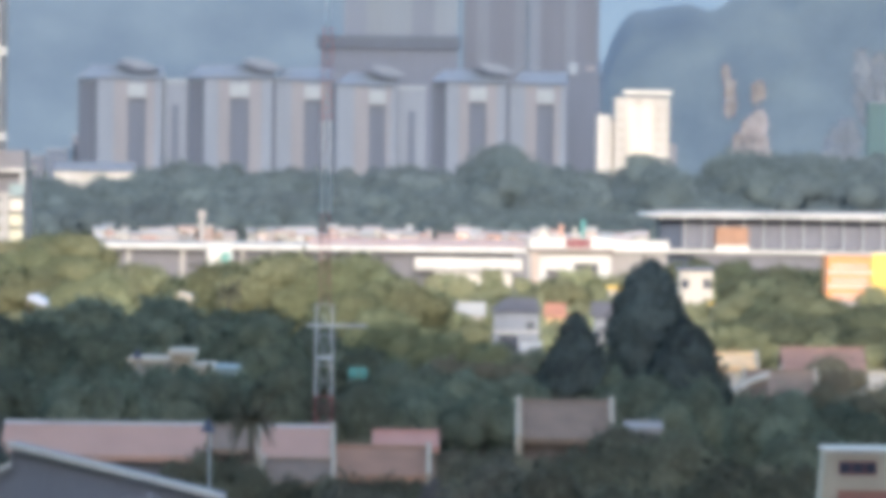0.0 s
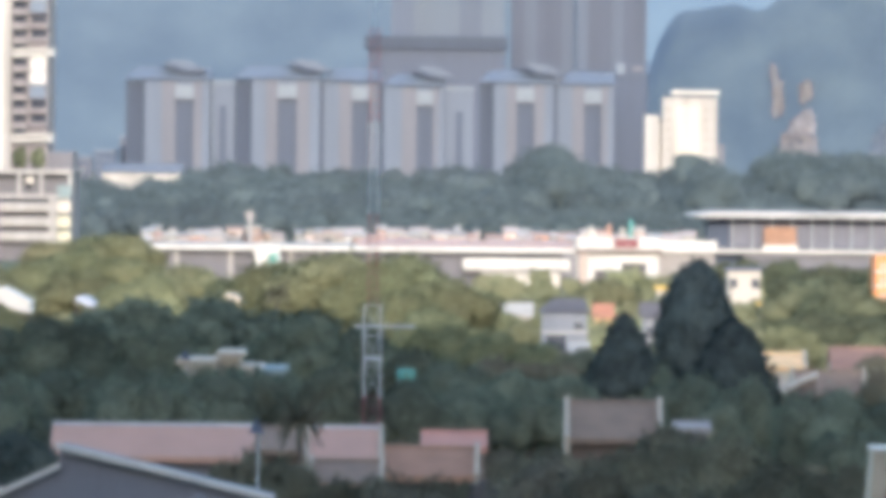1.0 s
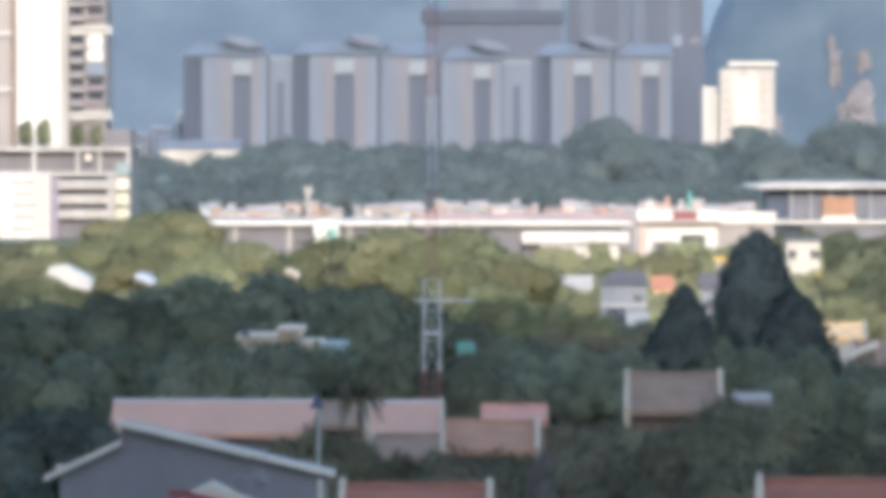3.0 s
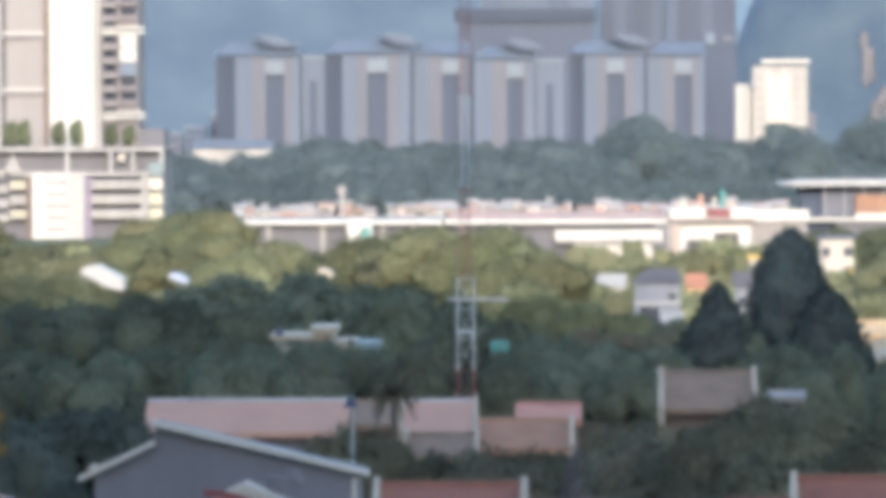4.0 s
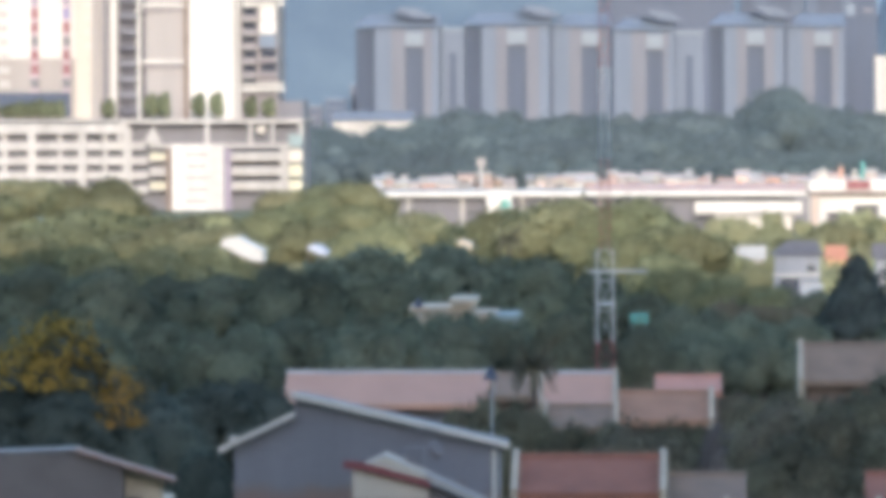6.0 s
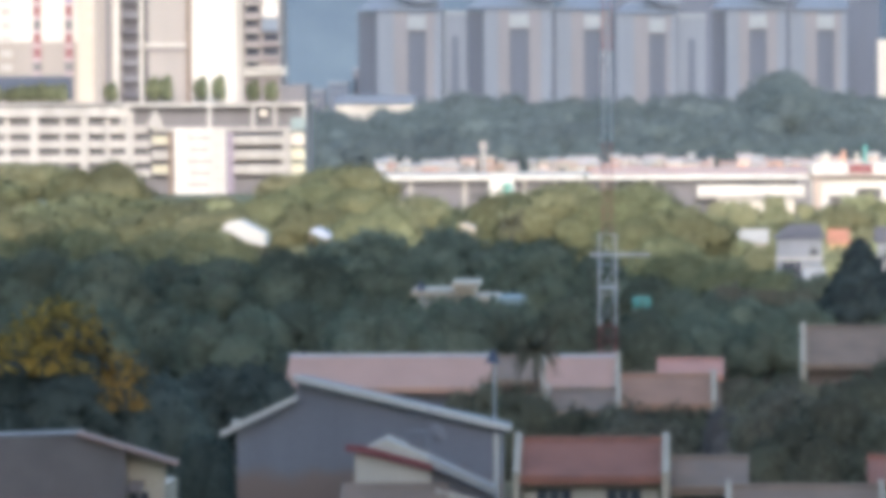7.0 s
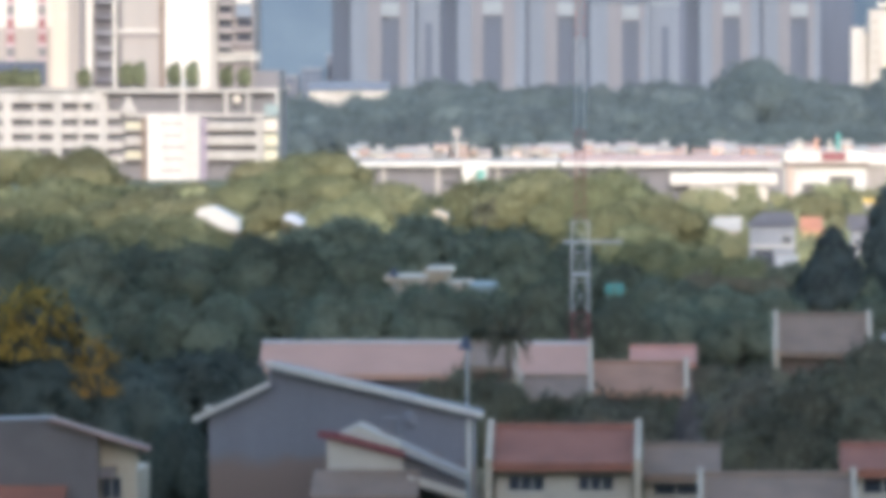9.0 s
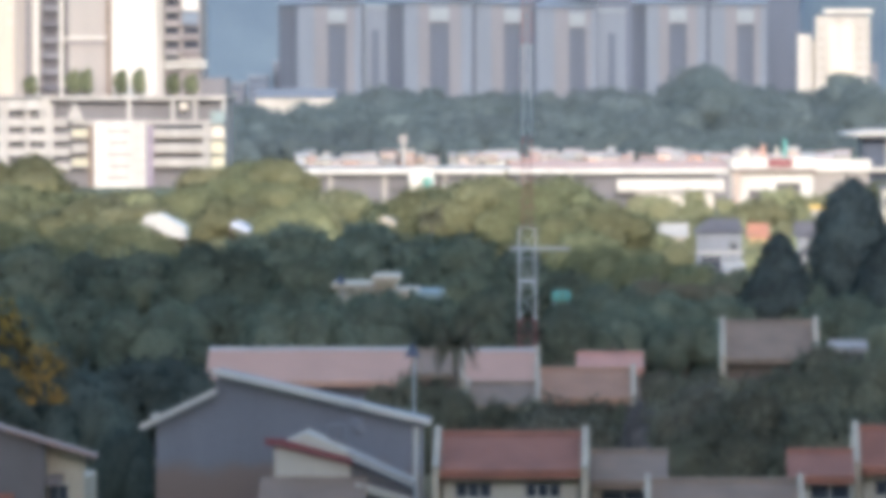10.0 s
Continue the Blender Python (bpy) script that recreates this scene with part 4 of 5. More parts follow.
part("verge", prism([(25.2, 2.5), (25.2, 2.95), (27.2, 4.35), (28.8, 4.95), (28.8, 4.5), (27.2, 3.9)], 552.4, 554.6), CREAM, LANE, "pale swept verge of the gable")
part("gable_front", prism([(25.6, 2.4), (27.2, 3.9), (28.6, 4.45), (28.6, 2.4)], 552.7, 554.4), BROWNWALL, LANE)
gable_house(38.0, 46.0, 562, 3.0, 4.4, 7.0, PARTY, PARTY, "low house with an aged cream roof", group="lane houses")


# Red tile with its sunlit brightness put into the colour.
WARMRED = surface("sunlit red tile", (0.5, 0.2, 0.1), 0.7, 0.2, 0.5)


def mid_house(x0, x1, y, h, wall, roof, label, flat=False):
    b = thing("house", (x0 + x1) / 2, y, label, "house", "sunlit houses")
    part("wall", box(x0, x1, y, y + 8, 0, h), wall, b)
    if flat:
        part("roof", box(x0 - 0.3, x1 + 0.3, y - 0.4, y + 8.3, h, h + 0.4), roof, b)
    else:
        part("roof", sideprism([(y - 0.6, h), (y + 4, h + 1.6), (y + 8.6, h)], x0 - 0.4, x1 + 0.4), roof, b)
    w = (x1 - x0) / 3
    for i in (0, 2):
        window(b, x0 + i * w + 0.2, x0 + (i + 1) * w - 0.2, y - 0.03, h - 2.4, h - 1.0, 2)
    part("door", box(x0 + w + 0.4, x1 - w - 0.4, y - 0.08, y + 0.05, 0, 2.1), GREYWALL, b)


VILLAWALL = surface("dulled white paint", (0.25, 0.25, 0.262), 0.8, 0.2, 0.4, streak=1)


def villa():
    """Two-storey house with a hipped roof, one large window and a white canopy over its yard."""
    y = 620
    b = thing("house", 7.4, y, "two-storey pale grey house with hipped roof among trees", "house", "sunlit houses")
    part("wall", box(5.2, 9.6, y, y + 8, 0, 8.1), VILLAWALL, b)
    part("roof", hip(4.9, 9.9, y - 0.5, y + 8.5, 8.1, 9.4, 1.6), OLDSLATE, b, "grey hipped tile roof")
    part("string_course", box(5.1, 9.7, y - 0.12, y, 6.0, 6.25), WHITE, b)
    window(b, 5.7, 7.5, y - 0.03, 4.2, 5.9, 3)
    window(b, 8.4, 9.2, y - 0.03, 6.3, 7.2, 2)
    part("canopy", sideprism([(y - 2.6, 4.3), (y - 0.1, 5.3), (y - 0.1, 5.15), (y - 2.6, 4.15)], 7.7, 9.9), WHITE, b, "white sheet canopy")
    part("canopy_post", beam((9.7, y - 2.4, 0), (9.7, y - 2.4, 4.2), 0.06), WHITE, b)
    part("yard_wall", box(4.6, 10.2, y - 3.2, y - 3.0, 0, 3.6), PALEWALL, b)


villa()
mid_house(2.6, 5.6, 612, 3.9, PALEWALL, PALEWALL, "low white house beside the trees", True)
mid_house(9.9, 12.2, 612, 3.4, PALEWALL, CONCRETE, "low pale outbuilding beside the house", True)
mid_house(1.3, 5.0, 760, 3.7, CREAM, CREAM, "low house with a cream roof")
mid_house(12.5, 14.3, 740, 4.2, PEACH, WARMRED, "small house with an orange roof")
mid_house(16.6, 20.6, 680, 6.0, VILLAWALL, OLDSLATE, "grey house behind the conifers")
mid_house(21.0, 23.4, 700, 5.6, WHITE, CONCRETE, "white house behind the conifers")
mid_house(32.0, 36.4, 850, 7.6, CREAM, ROSE, "tall cream shop house with flat roof", True)
mid_house(36.0, 38.0, 840, 3.2, WHITE, YELLOW, "low kiosk with a yellow roof", True)
mid_house(22.6, 24.0, 850, 5.0, CREAM, YELLOW, "small kiosk with a yellow roof", True)
mid_house(-22.9, -20.3, 470, 8.0, CREAM, PARTY, "pale low roof among the dark trees", True)
mid_house(-20.0, -18.6, 472, 8.5, PARTY, PARTY, "small cream house among the dark trees", True)
mid_house(-18.1, -17.1, 469, 7.6, PARTY, PARTY, "pale aged roof among the dark trees", True)
mid_house(-16.4, -15.2, 467, 7.5, TEALGREY, TEALGREY, "grey-green shed roof among the dark trees", True)


def marquee(x, y, w, h, label, cloth=WHITE):
    k = w / 4.4
    m = thing("marquee", x, y, label, "marquee", "marquees")
    part("canopy", prism([(x - w / 2, h - k), (x - w * 0.41, h - 0.2 * k), (x - w * 0.1, h), (x + w / 2, h - 1.4 * k), (x + w / 2, h - 2.6 * k), (x + w * 0.2, h - 2.4 * k)], y, y + 6), cloth, m)
    for dx in (-0.45, 0.1, 0.45):
        part("post", beam((x + dx * w, y + 0.4, 0), (x + dx * w, y + 0.4, h - 1.2 * k), 0.06), BROWNWALL, m)


marquee(-48.6, 640, 4.4, 9.5, "white tent roof among sunlit trees")
marquee(-42.2, 660, 2.0, 8.2, "small grey-white tent roof among trees", PALEWALL)
marquee(-28.0, 690, 1.8, 7.9, "small cream canopy among trees", PARTY)


# ---- lattice mast and street lamps ----
def lattice_mast():
    x, y = -7.9, 430
    m = thing("lattice_mast", x, y, "red and white lattice radio mast", "mast")
    half = 0.56
    bands = [(0, 7.4, STEEL_R), (7.4, 13.6, STEEL_W), (13.6, 19.8, STEEL_R), (19.8, 26.0, GALV), (26.0, 32.4, STEEL_R)]
    for z0, z1, c in bands:
        s = half * (1 if z1 < 14 else 0.55)
        sec = part("section", beam((x - s, y - s, z0), (x - s, y - s, z1), 0.06 if z1 < 14 else 0.035), c, m)
        for sx, sy in ((1, -1), (1, 1), (-1, 1)):
            part("leg", beam((x + sx * s, y + sy * s, z0), (x + sx * s, y + sy * s, z1), 0.06 if z1 < 14 else 0.035), c, sec)
        n = max(3, int((z1 - z0) / (1.55 if z1 < 14 else 1.3)))
        bm = bmesh.new()
        r = 0.022 if z1 < 14 else 0.018
        for k in range(n):
            a, b = z0 + (z1 - z0) * k / n, z0 + (z1 - z0) * (k + 1) / n
            for (ax, ay), (bx, by) in (((-1, -1), (1, -1)), ((1, -1), (1, 1)), ((1, 1), (-1, 1)), ((-1, 1), (-1, -1))):
                beam((x + ax * s, y + ay * s, a), (x + bx * s, y + by * s, b), r, bm, 4)
                beam((x + ax * s, y + ay * s, b), (x + bx * s, y + by * s, b), r, bm, 4)
        part("bracing", bm, c, sec)
    part("cross_arm", box(x - 1.2, x + 2.9, y - 0.08, y + 0.08, 12.1, 12.3), GALV, m)
    part("antenna", beam((x, y, 32.4), (x, y, 36.5), 0.05), GALV, m)
    part("work_platform", box(x - 0.62, x + 0.62, y - 0.62, y + 0.62, 9.9, 10.05), STEEL_W, m)


def street_lamp(x, y, top):
    s = thing("street_lamp", x, y, "thin street lamp with a small dark head", "street lamp", "street lamps")
    part("pole", beam((x, y, 0), (x, y, top), 0.09, sides=8, r2=0.06), GALV, s)
    part("head", beam((x - 0.1, y, top - 0.2), (x - 0.1, y, top + 0.55), 0.45, sides=10, r2=0.08), SLATE, s, "dark conical lamp head")


# Made-up teal box on legs that stands in for a small glint.
def glint_box(x, y, top):
    t = thing("glint_box", x, y, "small teal box on a stand in place of a glint", "water tank")
    part("tank", box(x - 0.65, x + 0.65, y - 0.5, y + 0.5, top - 0.75, top, bevel=0.1), TEAL, t)
    for dx in (-0.5, 0.5):
        for dy in (-0.4, 0.4):
            part("leg", beam((x + dx, y + dy, 0), (x + dx, y + dy, top - 0.75), 0.05), GALV, t)


glint_box(-5.8, 446, 8.75)
lattice_mast()
street_lamp(-12.7, 350, 8.8)
street_lamp(-22.4, 470, 8.5)


# ---- trees: x, y, height, crown width in metres ----
BLOSSOMING = [(-35.6, 322, 13.3, 9.4), (-31.6, 321, 10.6, 5.0)]
GROVE_BACK = [(-61.5, 520, 11.3, 9.3), (-55.8, 515, 11.1, 9.2), (-49.8, 510, 10.6, 8.6), (-44.8, 515, 10.1, 8.7), (-39.0, 505, 10.7, 8.6), (-33.7, 500, 11.6, 8.0), (-28.4, 510, 13.1, 12.7), (-21.4, 515, 12.7, 11.0), (-15.0, 500, 11.6, 8.9), (-9.7, 505, 10.7, 8.6), (-5.9, 490, 9.5, 5.7), (-2.2, 485, 8.6, 6.1), (1.9, 480, 8.1, 6.4), (5.8, 485, 7.5, 6.1), (12.0, 490, 8.2, 5.2), (21.1, 470, 5.9, 5.9)]
GROVE_MID = [(-49.7, 440, 9.5, 7.5), (-43.6, 430, 9.5, 7.3), (-39.5, 440, 8.9, 7.5), (-33.6, 430, 9.3, 7.3), (-29.3, 440, 9.5, 7.8), (-23.6, 430, 9.5, 6.9), (-19.5, 440, 9.3, 7.1), (-15.3, 445, 8.9, 6.7), (-11.2, 440, 9.5, 5.9), (-5.8, 440, 8.7, 6.7), (-1.1, 445, 8.2, 6.4), (2.9, 440, 7.9, 5.1), (13.9, 455, 9.0, 6.1), (17.8, 450, 8.7, 4.8), (15.3, 425, 7.8, 4.5), (22.8, 430, 8.8, 6.5), (27.3, 430, 7.9, 6.1), (23.3, 400, 7.7, 5.7)]
GARDEN = [(4.4, 398, 6.1, 4.2), (7.6, 396, 6.0, 4.6), (10.9, 399, 7.5, 4.4), (12.9, 403, 6.8, 3.0), (-3.2, 343, 7.0, 4.4), (-5.9, 345, 7.0, 4.0), (-8.6, 346, 6.9, 3.8), (-0.6, 350, 6.2, 3.2), (-39.7, 330, 10.6, 6.5), (-34.6, 335, 10.1, 6.0), (-30.0, 330, 10.3, 5.9), (-27.2, 340, 9.9, 6.1), (-24.9, 345, 9.6, 4.6), (-13.9, 355, 7.9, 3.8), (-11.3, 352, 7.6, 4.1), (-4.2, 318, 8.4, 5.1), (-5.2, 310, 8.3, 3.3), (3.3, 330, 9.0, 5.6), (6.3, 320, 9.2, 5.7), (3.8, 305, 8.5, 4.6), (9.1, 350, 8.8, 5.3), (13.6, 370, 8.5, 6.3), (9.6, 315, 8.6, 5.6), (15.2, 340, 8.5, 5.8), (15.0, 305, 9.0, 2.7), (11.8, 300, 8.5, 4.3), (19.1, 345, 7.9, 4.6), (24.1, 360, 8.5, 4.8), (-24.6, 300, 8.5, 2.9)]
CANOPY = [(-85.0, 720, 10.6, 14.8), (-78.4, 730, 10.0, 14.3), (-73.5, 760, 10.4, 14.9), (-64.3, 740, 10.1, 14.5), (-57.4, 720, 9.9, 10.3), (-57.4, 800, 10.0, 10.7), (-49.1, 760, 9.7, 10.8), (-40.1, 720, 9.9, 9.6), (-34.6, 740, 10.3, 10.6), (-25.7, 730, 11.3, 11.7), (-18.2, 720, 13.0, 13.5), (-11.1, 715, 12.9, 12.8), (-5.2, 690, 10.7, 10.5), (-2.4, 700, 8.6, 8.4), (-4.9, 640, 7.9, 9.1), (3.2, 650, 6.9, 6.0), (-9.7, 660, 10.0, 8.2), (6.8, 800, 5.6, 7.1), (15.4, 840, 7.5, 7.5), (24.6, 800, 6.8, 6.4), (38.2, 760, 9.7, 8.2), (39.4, 780, 10.4, 11.1), (41.6, 740, 9.2, 9.6), (48.5, 720, 7.2, 8.6), (33.9, 660, 8.2, 8.6), (36.8, 650, 7.9, 11.0), (42.8, 645, 6.9, 9.2), (33.8, 940, 7.6, 6.4), (38.2, 930, 8.0, 7.0), (43.4, 940, 8.0, 8.6), (50.0, 930, 7.3, 9.0), (56.0, 945, 7.0, 8.0)]
CANOPY_BACK = [(-117.5, 980, 10.0, 14.9), (-110.0, 1000, 11.0, 16.1), (-97.3, 980, 11.0, 14.9), (-86.4, 960, 5.6, 11.0), (-79.9, 980, 5.4, 10.0), (-68.6, 1000, 9.2, 9.6), (-64.6, 1010, 9.7, 11.5), (-58.3, 1000, 10.3, 11.6), (-59.7, 900, 9.3, 11.2), (-51.7, 900, 8.5, 11.2)]
CANOPY_EDGE = [(-71.2, 600, 10.6, 10.2), (-66.1, 605, 10.2, 10.3), (-59.7, 600, 10.0, 9.6), (-54.7, 610, 10.0, 9.8), (-50.2, 615, 10.2, 8.2), (-4.6, 600, 8.1, 6.4), (0.2, 595, 7.5, 6.9), (4.4, 590, 6.3, 4.7), (29.1, 600, 8.1, 8.0), (35.3, 595, 7.2, 7.4), (40.4, 600, 6.5, 7.0)]
HEDGE_TREES = [(5.8, 606, 6.0, 3.6), (8.6, 604, 5.6, 3.6), (18.6, 668, 5.0, 4.0), (22.2, 690, 4.6, 3.6), (12.8, 725, 3.6, 3.6), (-25.9, 462, 9.2, 3.8), (-23.4, 460, 9.0, 3.6), (-21.4, 461, 8.9, 3.6), (-19.0, 461, 8.9, 3.6), (-17.0, 459, 8.6, 3.2), (-15.0, 459, 8.4, 3.4), (-22.4, 457, 8.9, 3.6), (-20.2, 456, 8.8, 3.4), (-18.0, 456, 8.6, 3.2), (-16.0, 456, 8.3, 3.0)]


PROFILES = {  # half-width of a conifer over its height
    40: ((0.05, 0.40), (0.40, 0.43), (0.53, 0.33), (0.64, 0.36), (0.75, 0.34), (0.86, 0.23), (0.94, 0.12), (1.0, 0.03)),
    41: ((0.05, 0.45), (0.56, 0.40), (0.72, 0.26), (0.86, 0.14), (1.0, 0.02)),
    42: ((0.05, 0.48), (0.45, 0.42), (0.65, 0.30), (0.85, 0.15), (1.0, 0.03)),
}


def unit_ball(rounds):
    ball = bmesh.new()
    bmesh.ops.create_icosphere(ball, subdivisions=rounds, radius=1)
    pts = np.array([v.co[:] for v in ball.verts])
    tris = np.array([[v.index for v in f.verts] for f in ball.faces])
    ball.free()
    return pts, tris


BALL = unit_ball(3)
SMALL_BALL = unit_ball(2)


def billow(u, k):
    """How far a bough swells out in the direction u: rounded tufts with creases between them; k sets one bough from another."""
    out = np.zeros(len(u))
    for i in range(5):
        f = np.stack([np.sin(k * 1.7 + i * 2.1), np.cos(k * 2.3 + i * 1.3), np.sin(k * 0.9 + i * 3.7)], -1) * (2.2 + 1.1 * i)
        out += (1 - np.abs(np.sin((u * f).sum(-1) + k * 3.1 + i))) / (1 + 0.5 * i)
    return 0.74 + 0.17 * out


def leafy_mesh(name, lobes, count, leaf, material, lean, rng, ball=BALL, narrow=0.6, whole=0.6, core=True, face=0.0):
    """Boughs of tufted leaves: a mass of inner foliage and, round it, a ragged coat of single leaf sprays."""
    L = np.array(lobes)
    keys = rng.uniform(0, 40, len(L))
    pts, shade, tris = np.zeros((0, 3)), np.zeros((0, 3)), []
    if core:
        unit, faces = ball
        reach = np.concatenate([billow(unit, np.full(len(unit), k)) for k in keys])
        shade = np.tile(unit, (len(L), 1))
        pts = np.repeat(L[:, :3], len(unit), axis=0) + shade * (reach * 0.98)[:, None] * np.repeat(L[:, [3, 3, 4]], len(unit), axis=0)
        tris = np.concatenate([faces + i * len(unit) for i in range(len(L))]).tolist()
    area = L[:, 3] * (L[:, 3] + L[:, 4])
    pick = rng.choice(len(L), count, p=area / area.sum())
    d = rng.normal(size=(count, 3))
    d /= np.linalg.norm(d, axis=1)[:, None]
    away = billow(d, keys[pick]) * rng.triangular(0.86, 1.0, 1.42, count)
    centre = L[pick, :3] + d * away[:, None] * L[pick][:, [3, 3, 4]]
    if not core:  # loose drifts high on the crown
        keep = (centre[:, 2] > 0.7) & (np.sin(centre[:, 0] * 9 + 1) + np.sin(centre[:, 2] * 15 + centre[:, 1] * 9) > -1.25)
        d, centre = d[keep], centre[keep]
        count = len(d)
    nrm = d * (1 - 0.6 * face) + rng.normal(size=(count, 3)) * (0.45 - 0.3 * face) + np.array(lean) * face
    nrm /= np.linalg.norm(nrm, axis=1)[:, None]
    u = np.cross(nrm, rng.normal(size=(count, 3)))
    u /= np.linalg.norm(u, axis=1)[:, None]
    v = np.cross(nrm, u)
    size = leaf * rng.uniform(0.55, 1.45, count)[:, None]
    quad = np.stack([centre - u * size, centre - v * size * narrow, centre + u * size, centre + v * size * narrow], 1).reshape(-1, 3)
    me = bpy.data.meshes.new(name)
    me.from_pydata(np.concatenate([pts, quad]).tolist(), [], tris + (np.arange(count * 4).reshape(-1, 4) + len(pts)).tolist())
    me.materials.append(material)
    me.polygons.foreach_set("use_smooth", [True] * len(me.polygons))
    # shading normals follow the whole crown and lean, to even out its light
    middle = np.array((0, 0, L[:, 2].mean() - 0.1))
    crown = np.concatenate([pts, np.repeat(centre, 4, axis=0)]) - middle
    crown /= np.linalg.norm(crown, axis=1)[:, None]
    soft = 0.5 * np.concatenate([shade, np.repeat(d + 0.2 * rng.normal(size=(count, 3)), 4, axis=0)]) + whole * crown + np.array(lean)
    soft /= np.linalg.norm(soft, axis=1)[:, None]
    me.normals_split_custom_set_from_vertices(soft.tolist())
    return me


def crown_mesh(name, seed, count, leaf, shape, material, lean=(0, 0, 0.45), core=True):
    """Boughs round the limb ends, in a unit crown: width 1, height 1, base at 0."""
    rng = np.random.default_rng(seed)
    lobes = []
    for i in range({"cone": 44, "umbrella": 10, "round": 9}[shape]):
        a, r = i * 2.4 + rng.uniform(-0.4, 0.4), math.sqrt((i + 0.5) / 10)
        if shape == "umbrella":  # a wide, flat-bottomed dome
            lobes.append((0.36 * r * math.cos(a), 0.36 * r * math.sin(a), 0.76 - 0.26 * r * r + rng.uniform(-0.05, 0.05), rng.uniform(0.15, 0.24), rng.uniform(0.12, 0.2)))
        elif shape == "cone":
            h = 0.03 + 0.93 * (i + rng.uniform()) / 44
            w = float(np.interp(h, *zip(*PROFILES[seed])))
            k = min(w * 1.1, rng.uniform(0.13, 0.26))
            w = max(0.0, w - k * 0.85)
            lobes.append((w * math.cos(a), w * math.sin(a), h - 0.03, k, k * 0.55))
        else:
            e = -0.7 + 1.65 * (i + 0.5) / 9
            w = math.sqrt(max(0.04, 1 - e * e)) * 0.27
            lobes.append((w * math.cos(a), w * math.sin(a), 0.47 + 0.27 * e, rng.uniform(0.19, 0.28), rng.uniform(0.17, 0.25)))
    return leafy_mesh(name, lobes, count, leaf, material, lean, rng, core=core)


def trunk_mesh(seed, shape):
    """Tapered trunk with limbs that spread into the crown; unit height."""
    rng = random.Random(seed)
    bm = bmesh.new()
    fork = 0.42 if shape == "umbrella" else 0.35
    lean = (rng.uniform(-0.02, 0.02), rng.uniform(-0.02, 0.02))
    top = 0.95 if shape == "cone" else fork
    beam((0, 0, -0.01), (lean[0], lean[1], top), 0.035, bm, 8, 0.006 if shape == "cone" else 0.024)
    for k in range(9 if shape != "cone" else 12):
        a = k * 2.4 + rng.uniform(-0.3, 0.3)
        z0 = fork * rng.uniform(0.75, 1) if shape != "cone" else rng.uniform(0.1, 0.8)
        r = rng.uniform(0.2, 0.36) if shape != "cone" else 0.3 * (1 - z0)
        p = (lean[0] * 0.8, lean[1] * 0.8, z0)
        q = (r * 0.5 * math.cos(a), r * 0.5 * math.sin(a), z0 + 0.15)
        e = (r * math.cos(a), r * math.sin(a), z0 + rng.uniform(0.2, 0.4)) if shape != "cone" else (r * math.cos(a), r * math.sin(a), z0 + 0.03)
        beam(p, q, 0.016, bm, 5, 0.011)
        beam(q, e, 0.011, bm, 5, 0.004)
    me = bpy.data.meshes.new("trunk")
    bm.to_mesh(me)
    bm.free()
    me.materials.append(BARK)
    return me


MESHES = {}
BENT_TO_SUN = (LEAF_SUNLIT, LEAF_GREEN)  # shading normals bent towards the sun to brighten these crowns


def tree(x, y, h, w, shape, leafmat, leaf, count, label, seed, group, low=0.0):
    key = (shape, leafmat.name, count, seed)
    if key not in MESHES:
        MESHES[key] = (crown_mesh("crown", seed, count, leaf, shape, leafmat, (0, -0.6, 0.35) if leafmat in BENT_TO_SUN else (0, 0, 0.45)), trunk_mesh(seed, shape))
    crown, trunk = MESHES[key]
    t = thing("tree", x, y, label, "tree", group)
    turn = random.uniform(-35, 35) if leafmat in BENT_TO_SUN else random.uniform(0, 360)
    made = []
    for name, me in (("trunk", trunk), ("crown", crown)):
        ob = new(name, me)
        ob.parent = t
        made.append(ob)
        ob.scale = (w, w, h)
        ob.rotation_euler = (0, 0, radians(turn))
    BASE[t.name] = Vector((x, y, 0))
    return t


def plant(rows, shapes, mat, leaf, count, label, group, seeds=6, spread=1.25):
    for i, (x, y, h, w) in enumerate(rows):
        tree(x, y, h, w * spread, shapes[i % len(shapes)], mat, leaf, count, label, 20 + i % seeds, group)


plant(GROVE_BACK, ("umbrella", "round"), LEAF_SHADED, 0.023, 5600, "broad dark-green rain tree in shade", "shaded trees")
plant(GROVE_MID, ("round", "round", "umbrella"), LEAF_SHADED, 0.023, 5600, "dense dark-green tree behind the roofs", "shaded trees")
plant([r for r in GARDEN if r[0] > -20], ("round",), LEAF_GARDEN, 0.024, 6000, "leafy dark-green garden tree", "garden trees")
plant([r for r in GARDEN if r[0] <= -20], ("round", "umbrella"), LEAF_DEEPSHADE, 0.023, 5600, "broad dark-green tree behind the grey gable", "garden trees")
plant([r for r in CANOPY if r[0] > 28], ("umbrella", "round"), LEAF_GREEN, 0.021, 5600, "green spreading tree before the pavilion", "sunlit trees")
plant([r for r in CANOPY if r[0] <= 28], ("umbrella", "round"), LEAF_SUNLIT, 0.021, 5600, "sunlit olive-green spreading tree", "sunlit trees")
plant(CANOPY_BACK, ("round", "umbrella"), LEAF_SUNLIT, 0.023, 5600, "sunlit tree before the car park", "sunlit trees")
plant(CANOPY_EDGE, ("umbrella", "round"), LEAF_SUNLIT, 0.021, 5600, "sunlit olive-green spreading tree", "sunlit trees")
plant(HEDGE_TREES, ("round",), LEAF_SHADED, 0.03, 3000, "dark-green tree before the pale roofs", "shaded trees")
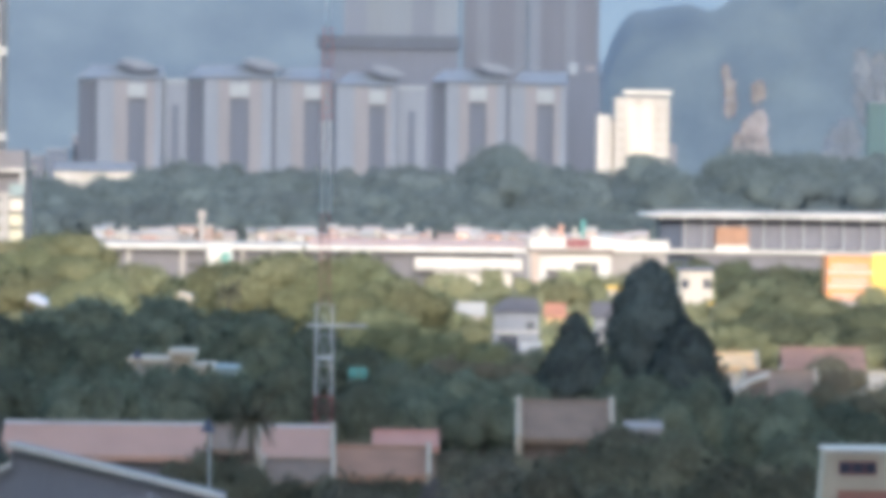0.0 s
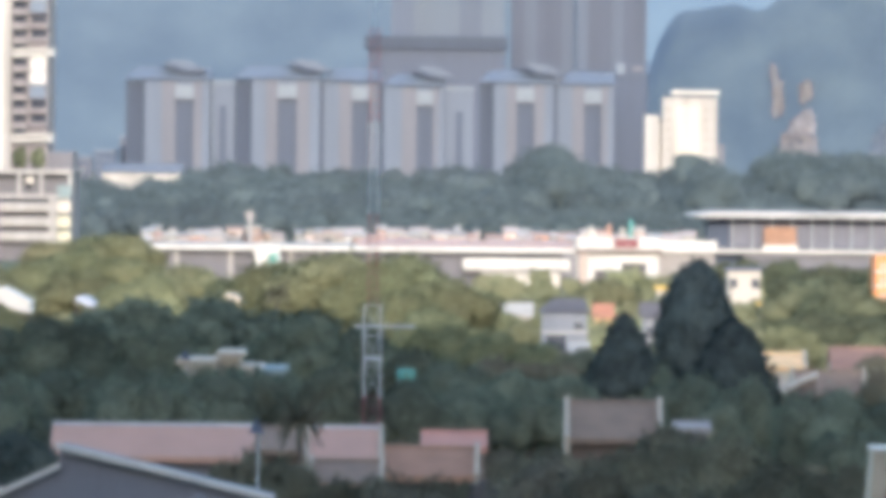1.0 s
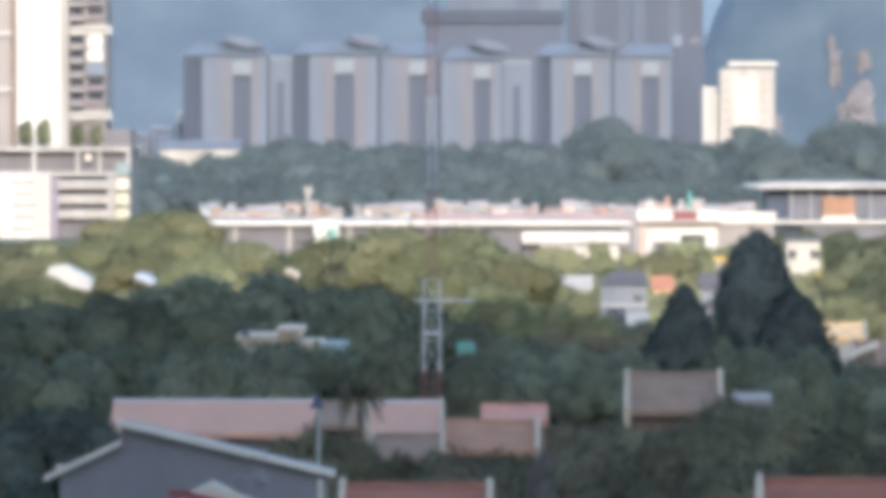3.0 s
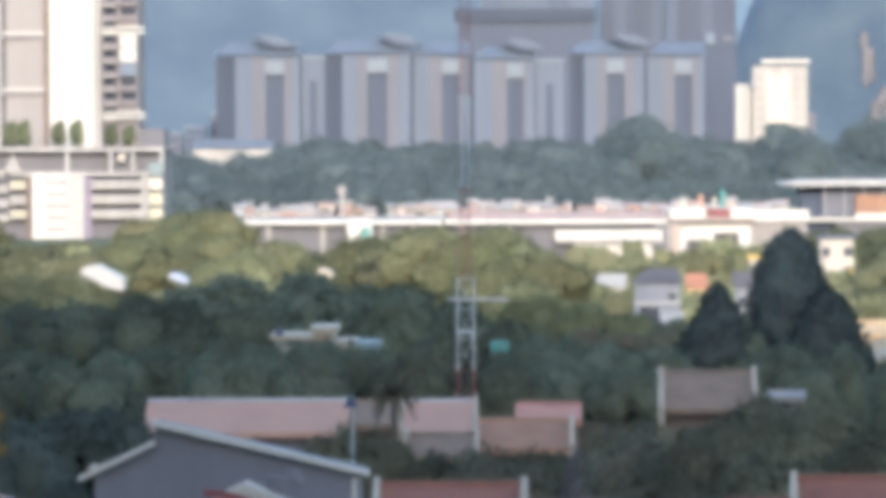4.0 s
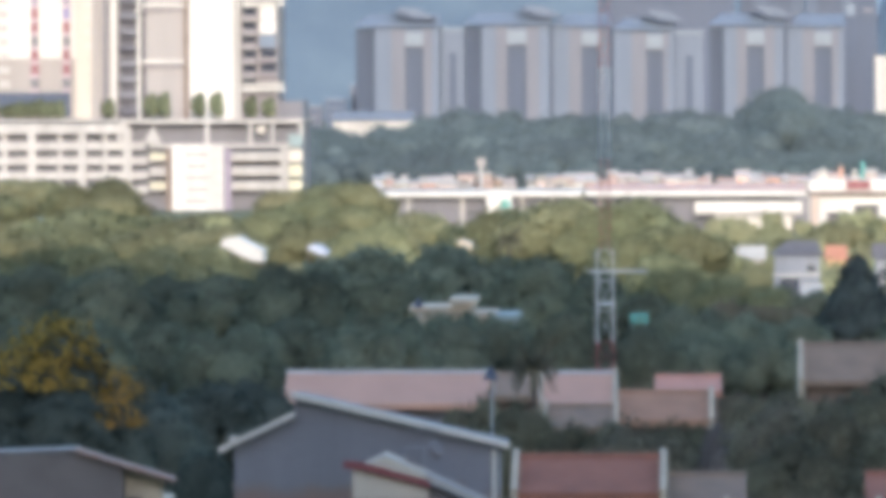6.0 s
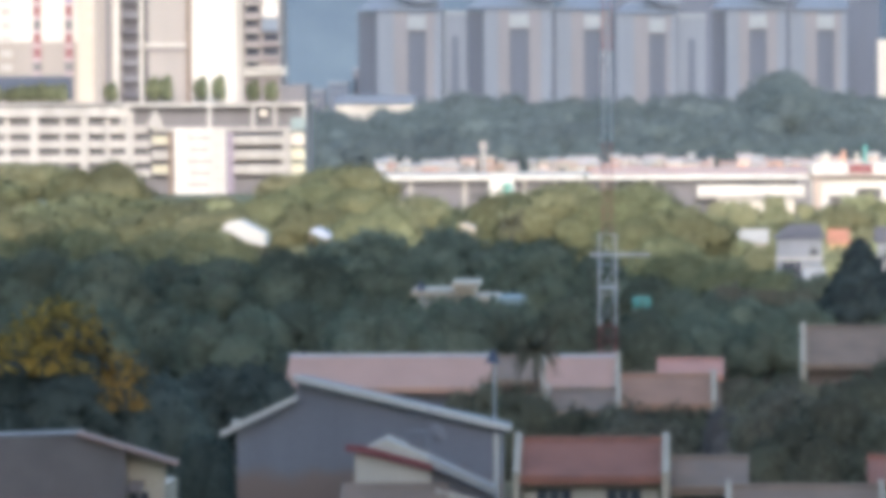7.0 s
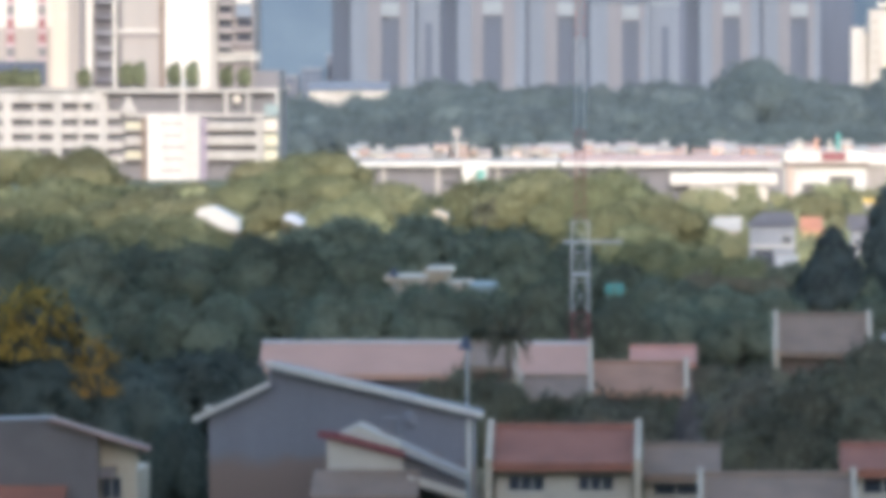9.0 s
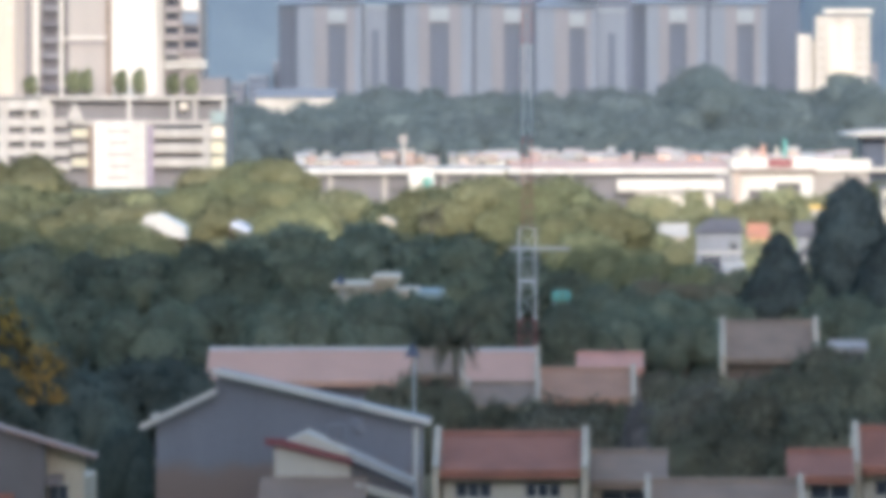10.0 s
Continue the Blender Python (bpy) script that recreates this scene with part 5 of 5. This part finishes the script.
for i, (x, y, h, w) in enumerate(BLOSSOMING):
    t = tree(x, y, h, w * 1.2, "round", LEAF_DEEPSHADE, 0.024, 6000, "garden tree with yellow blossom on its crown", 20 + i, "blossoming trees")
    crown = next(c for c in t.children if c.name.startswith("crown"))
    me = crown_mesh("blossom", 20 + i, 26000, 0.014, "round", BLOSSOM, core=False)
    ob = new("blossom", me)
    ob.parent, ob.scale, ob.rotation_euler = t, (w * 1.23, w * 1.23, h * 1.03), crown.rotation_euler
tree(0.2, 338, 7.2, 4.0, "round", LEAF_BARE, 0.018, 4500, "thin brownish tree beside the cottages", 44, "garden trees")
tree(16.3, 500, 15.7, 8.6, "cone", LEAF_CON, 0.026, 12000, "tall dark conifer with a rounded tip", 40, "conifers")
tree(10.5, 490, 12.1, 7.6, "cone", LEAF_CON, 0.028, 9000, "smaller dark green conifer among trees", 41, "conifers")
tree(19.1, 494, 11.6, 9.0, "cone", LEAF_CON, 0.028, 9000, "smaller dark green conifer among trees", 42, "conifers")


# ---- far woods, planters, palm ----
def far_woods(name, x0, x1, y0, y1, top, count, leaf, mat, label, seed, big=(4, 8.5), gap=1.7):
    """A belt of tree crowns, far off."""
    rng = np.random.default_rng(seed)
    heads = []
    for _ in range(int((x1 - x0) / gap)):
        x, k = rng.uniform(x0, x1), rng.uniform()
        y = y0 + (y1 - y0) * k
        r = rng.uniform(*big)
        h = max(2, top(x) - r * 0.7 - (1 - k) * min(7, top(x) * 0.4) + rng.uniform(-2.5, 1))
        heads.append((x, y, h, r, r * 0.85))
    # Leaves and normals face the sun side, to flatten the belt's light.
    me = leafy_mesh(name, heads, count, leaf, mat, (0, -0.7, 0.45), rng, SMALL_BALL, whole=0.0, face=1.0)
    tagged(new(name, me), label, "woods", kind="stuff")


def belt_top(x):
    bump = 7.8 * math.exp(-((x - 17) / 6.0) ** 2) + 7.0 * math.exp(-((x - 55) / 3.5) ** 2)
    return 16.4 + bump + 1.5 * noise.noise((x * 0.05, 2, 0)) + (5 if x > 75 else 0) - (3.2 if x < -84 else 0)


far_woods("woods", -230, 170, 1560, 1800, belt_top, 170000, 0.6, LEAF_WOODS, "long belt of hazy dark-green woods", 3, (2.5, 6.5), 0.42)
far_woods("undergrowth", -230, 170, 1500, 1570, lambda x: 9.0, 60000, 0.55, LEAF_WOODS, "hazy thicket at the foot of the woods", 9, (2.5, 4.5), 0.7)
far_woods("undergrowth", -130, 90, 690, 1000, lambda x: 4.5, 40000, 0.35, LEAF_SUNLIT, "sunlit scrub and hedges", 4, (1.2, 2.6), 0.35)
far_woods("undergrowth", -75, 60, 400, 600, lambda x: 5.0, 40000, 0.25, LEAF_GARDEN, "dark scrub under the trees", 6, (1.0, 2.2), 0.25)
far_woods("undergrowth", -45, 32, 292, 400, lambda x: 4.2, 40000, 0.18, LEAF_GARDEN, "dark hedges between the gardens", 7, (0.8, 1.7), 0.2)


def planters():
    for x, h in ((-122, 3.6), (-113.6, 4.6), (-111, 4.8), (-104.0, 4.6), (-100.4, 4.8), (-93.6, 4.0), (-90, 3.8), (-138, 3.2), (-136, 3.6), (-134, 3.2), (-132, 3.4), (-145, 3.0), (-142, 2.8), (-140, 3.2)):
        y = 1258
        t = thing("roof_tree", x, y, "small clipped tree on the car park deck", "tree", "roof trees", 18.0)
        for name, me in (("trunk", trunk_mesh(70, "round")), ("crown", MESHES[("round", "green foliage", 5600, 21)][0])):
            ob = new(name, me)
            ob.parent, ob.scale = t, (3.4, 3.4, h * 1.25)


def palm(x, y, h):
    rng = random.Random(2)
    p = thing("palm", x, y, "ragged green palm beside the pink roof", "palm")
    part("trunk", beam((x, y, 0), (x + 0.2, y, h), 0.16, sides=8, r2=0.11), BARK, p)
    for k in range(46):
        a, droop = k * 2.4, rng.uniform(-0.55, 1.3)
        bm = bmesh.new()
        last = None
        for i in range(8):
            s = i / 7
            r = 1.35 * s
            c = Vector((x + 0.2 + r * math.cos(a), y + r * math.sin(a), h + 0.9 * s - droop * 1.9 * s * s))
            side = Vector((-math.sin(a), math.cos(a), 0)) * (0.13 * math.sin(math.pi * (0.12 + 0.85 * s)))
            row = (bm.verts.new(c - side - Vector((0, 0, 0.15))), bm.verts.new(c), bm.verts.new(c + side - Vector((0, 0, 0.15))))
            if last:
                bm.faces.new((last[0], row[0], row[1], last[1]))
                bm.faces.new((last[1], row[1], row[2], last[2]))
            last = row
        part("frond", bm, LEAF_GARDEN, p)


planters()
palm(-10.9, 362, 8.7)
palm(-21.6, 640, 9.0)
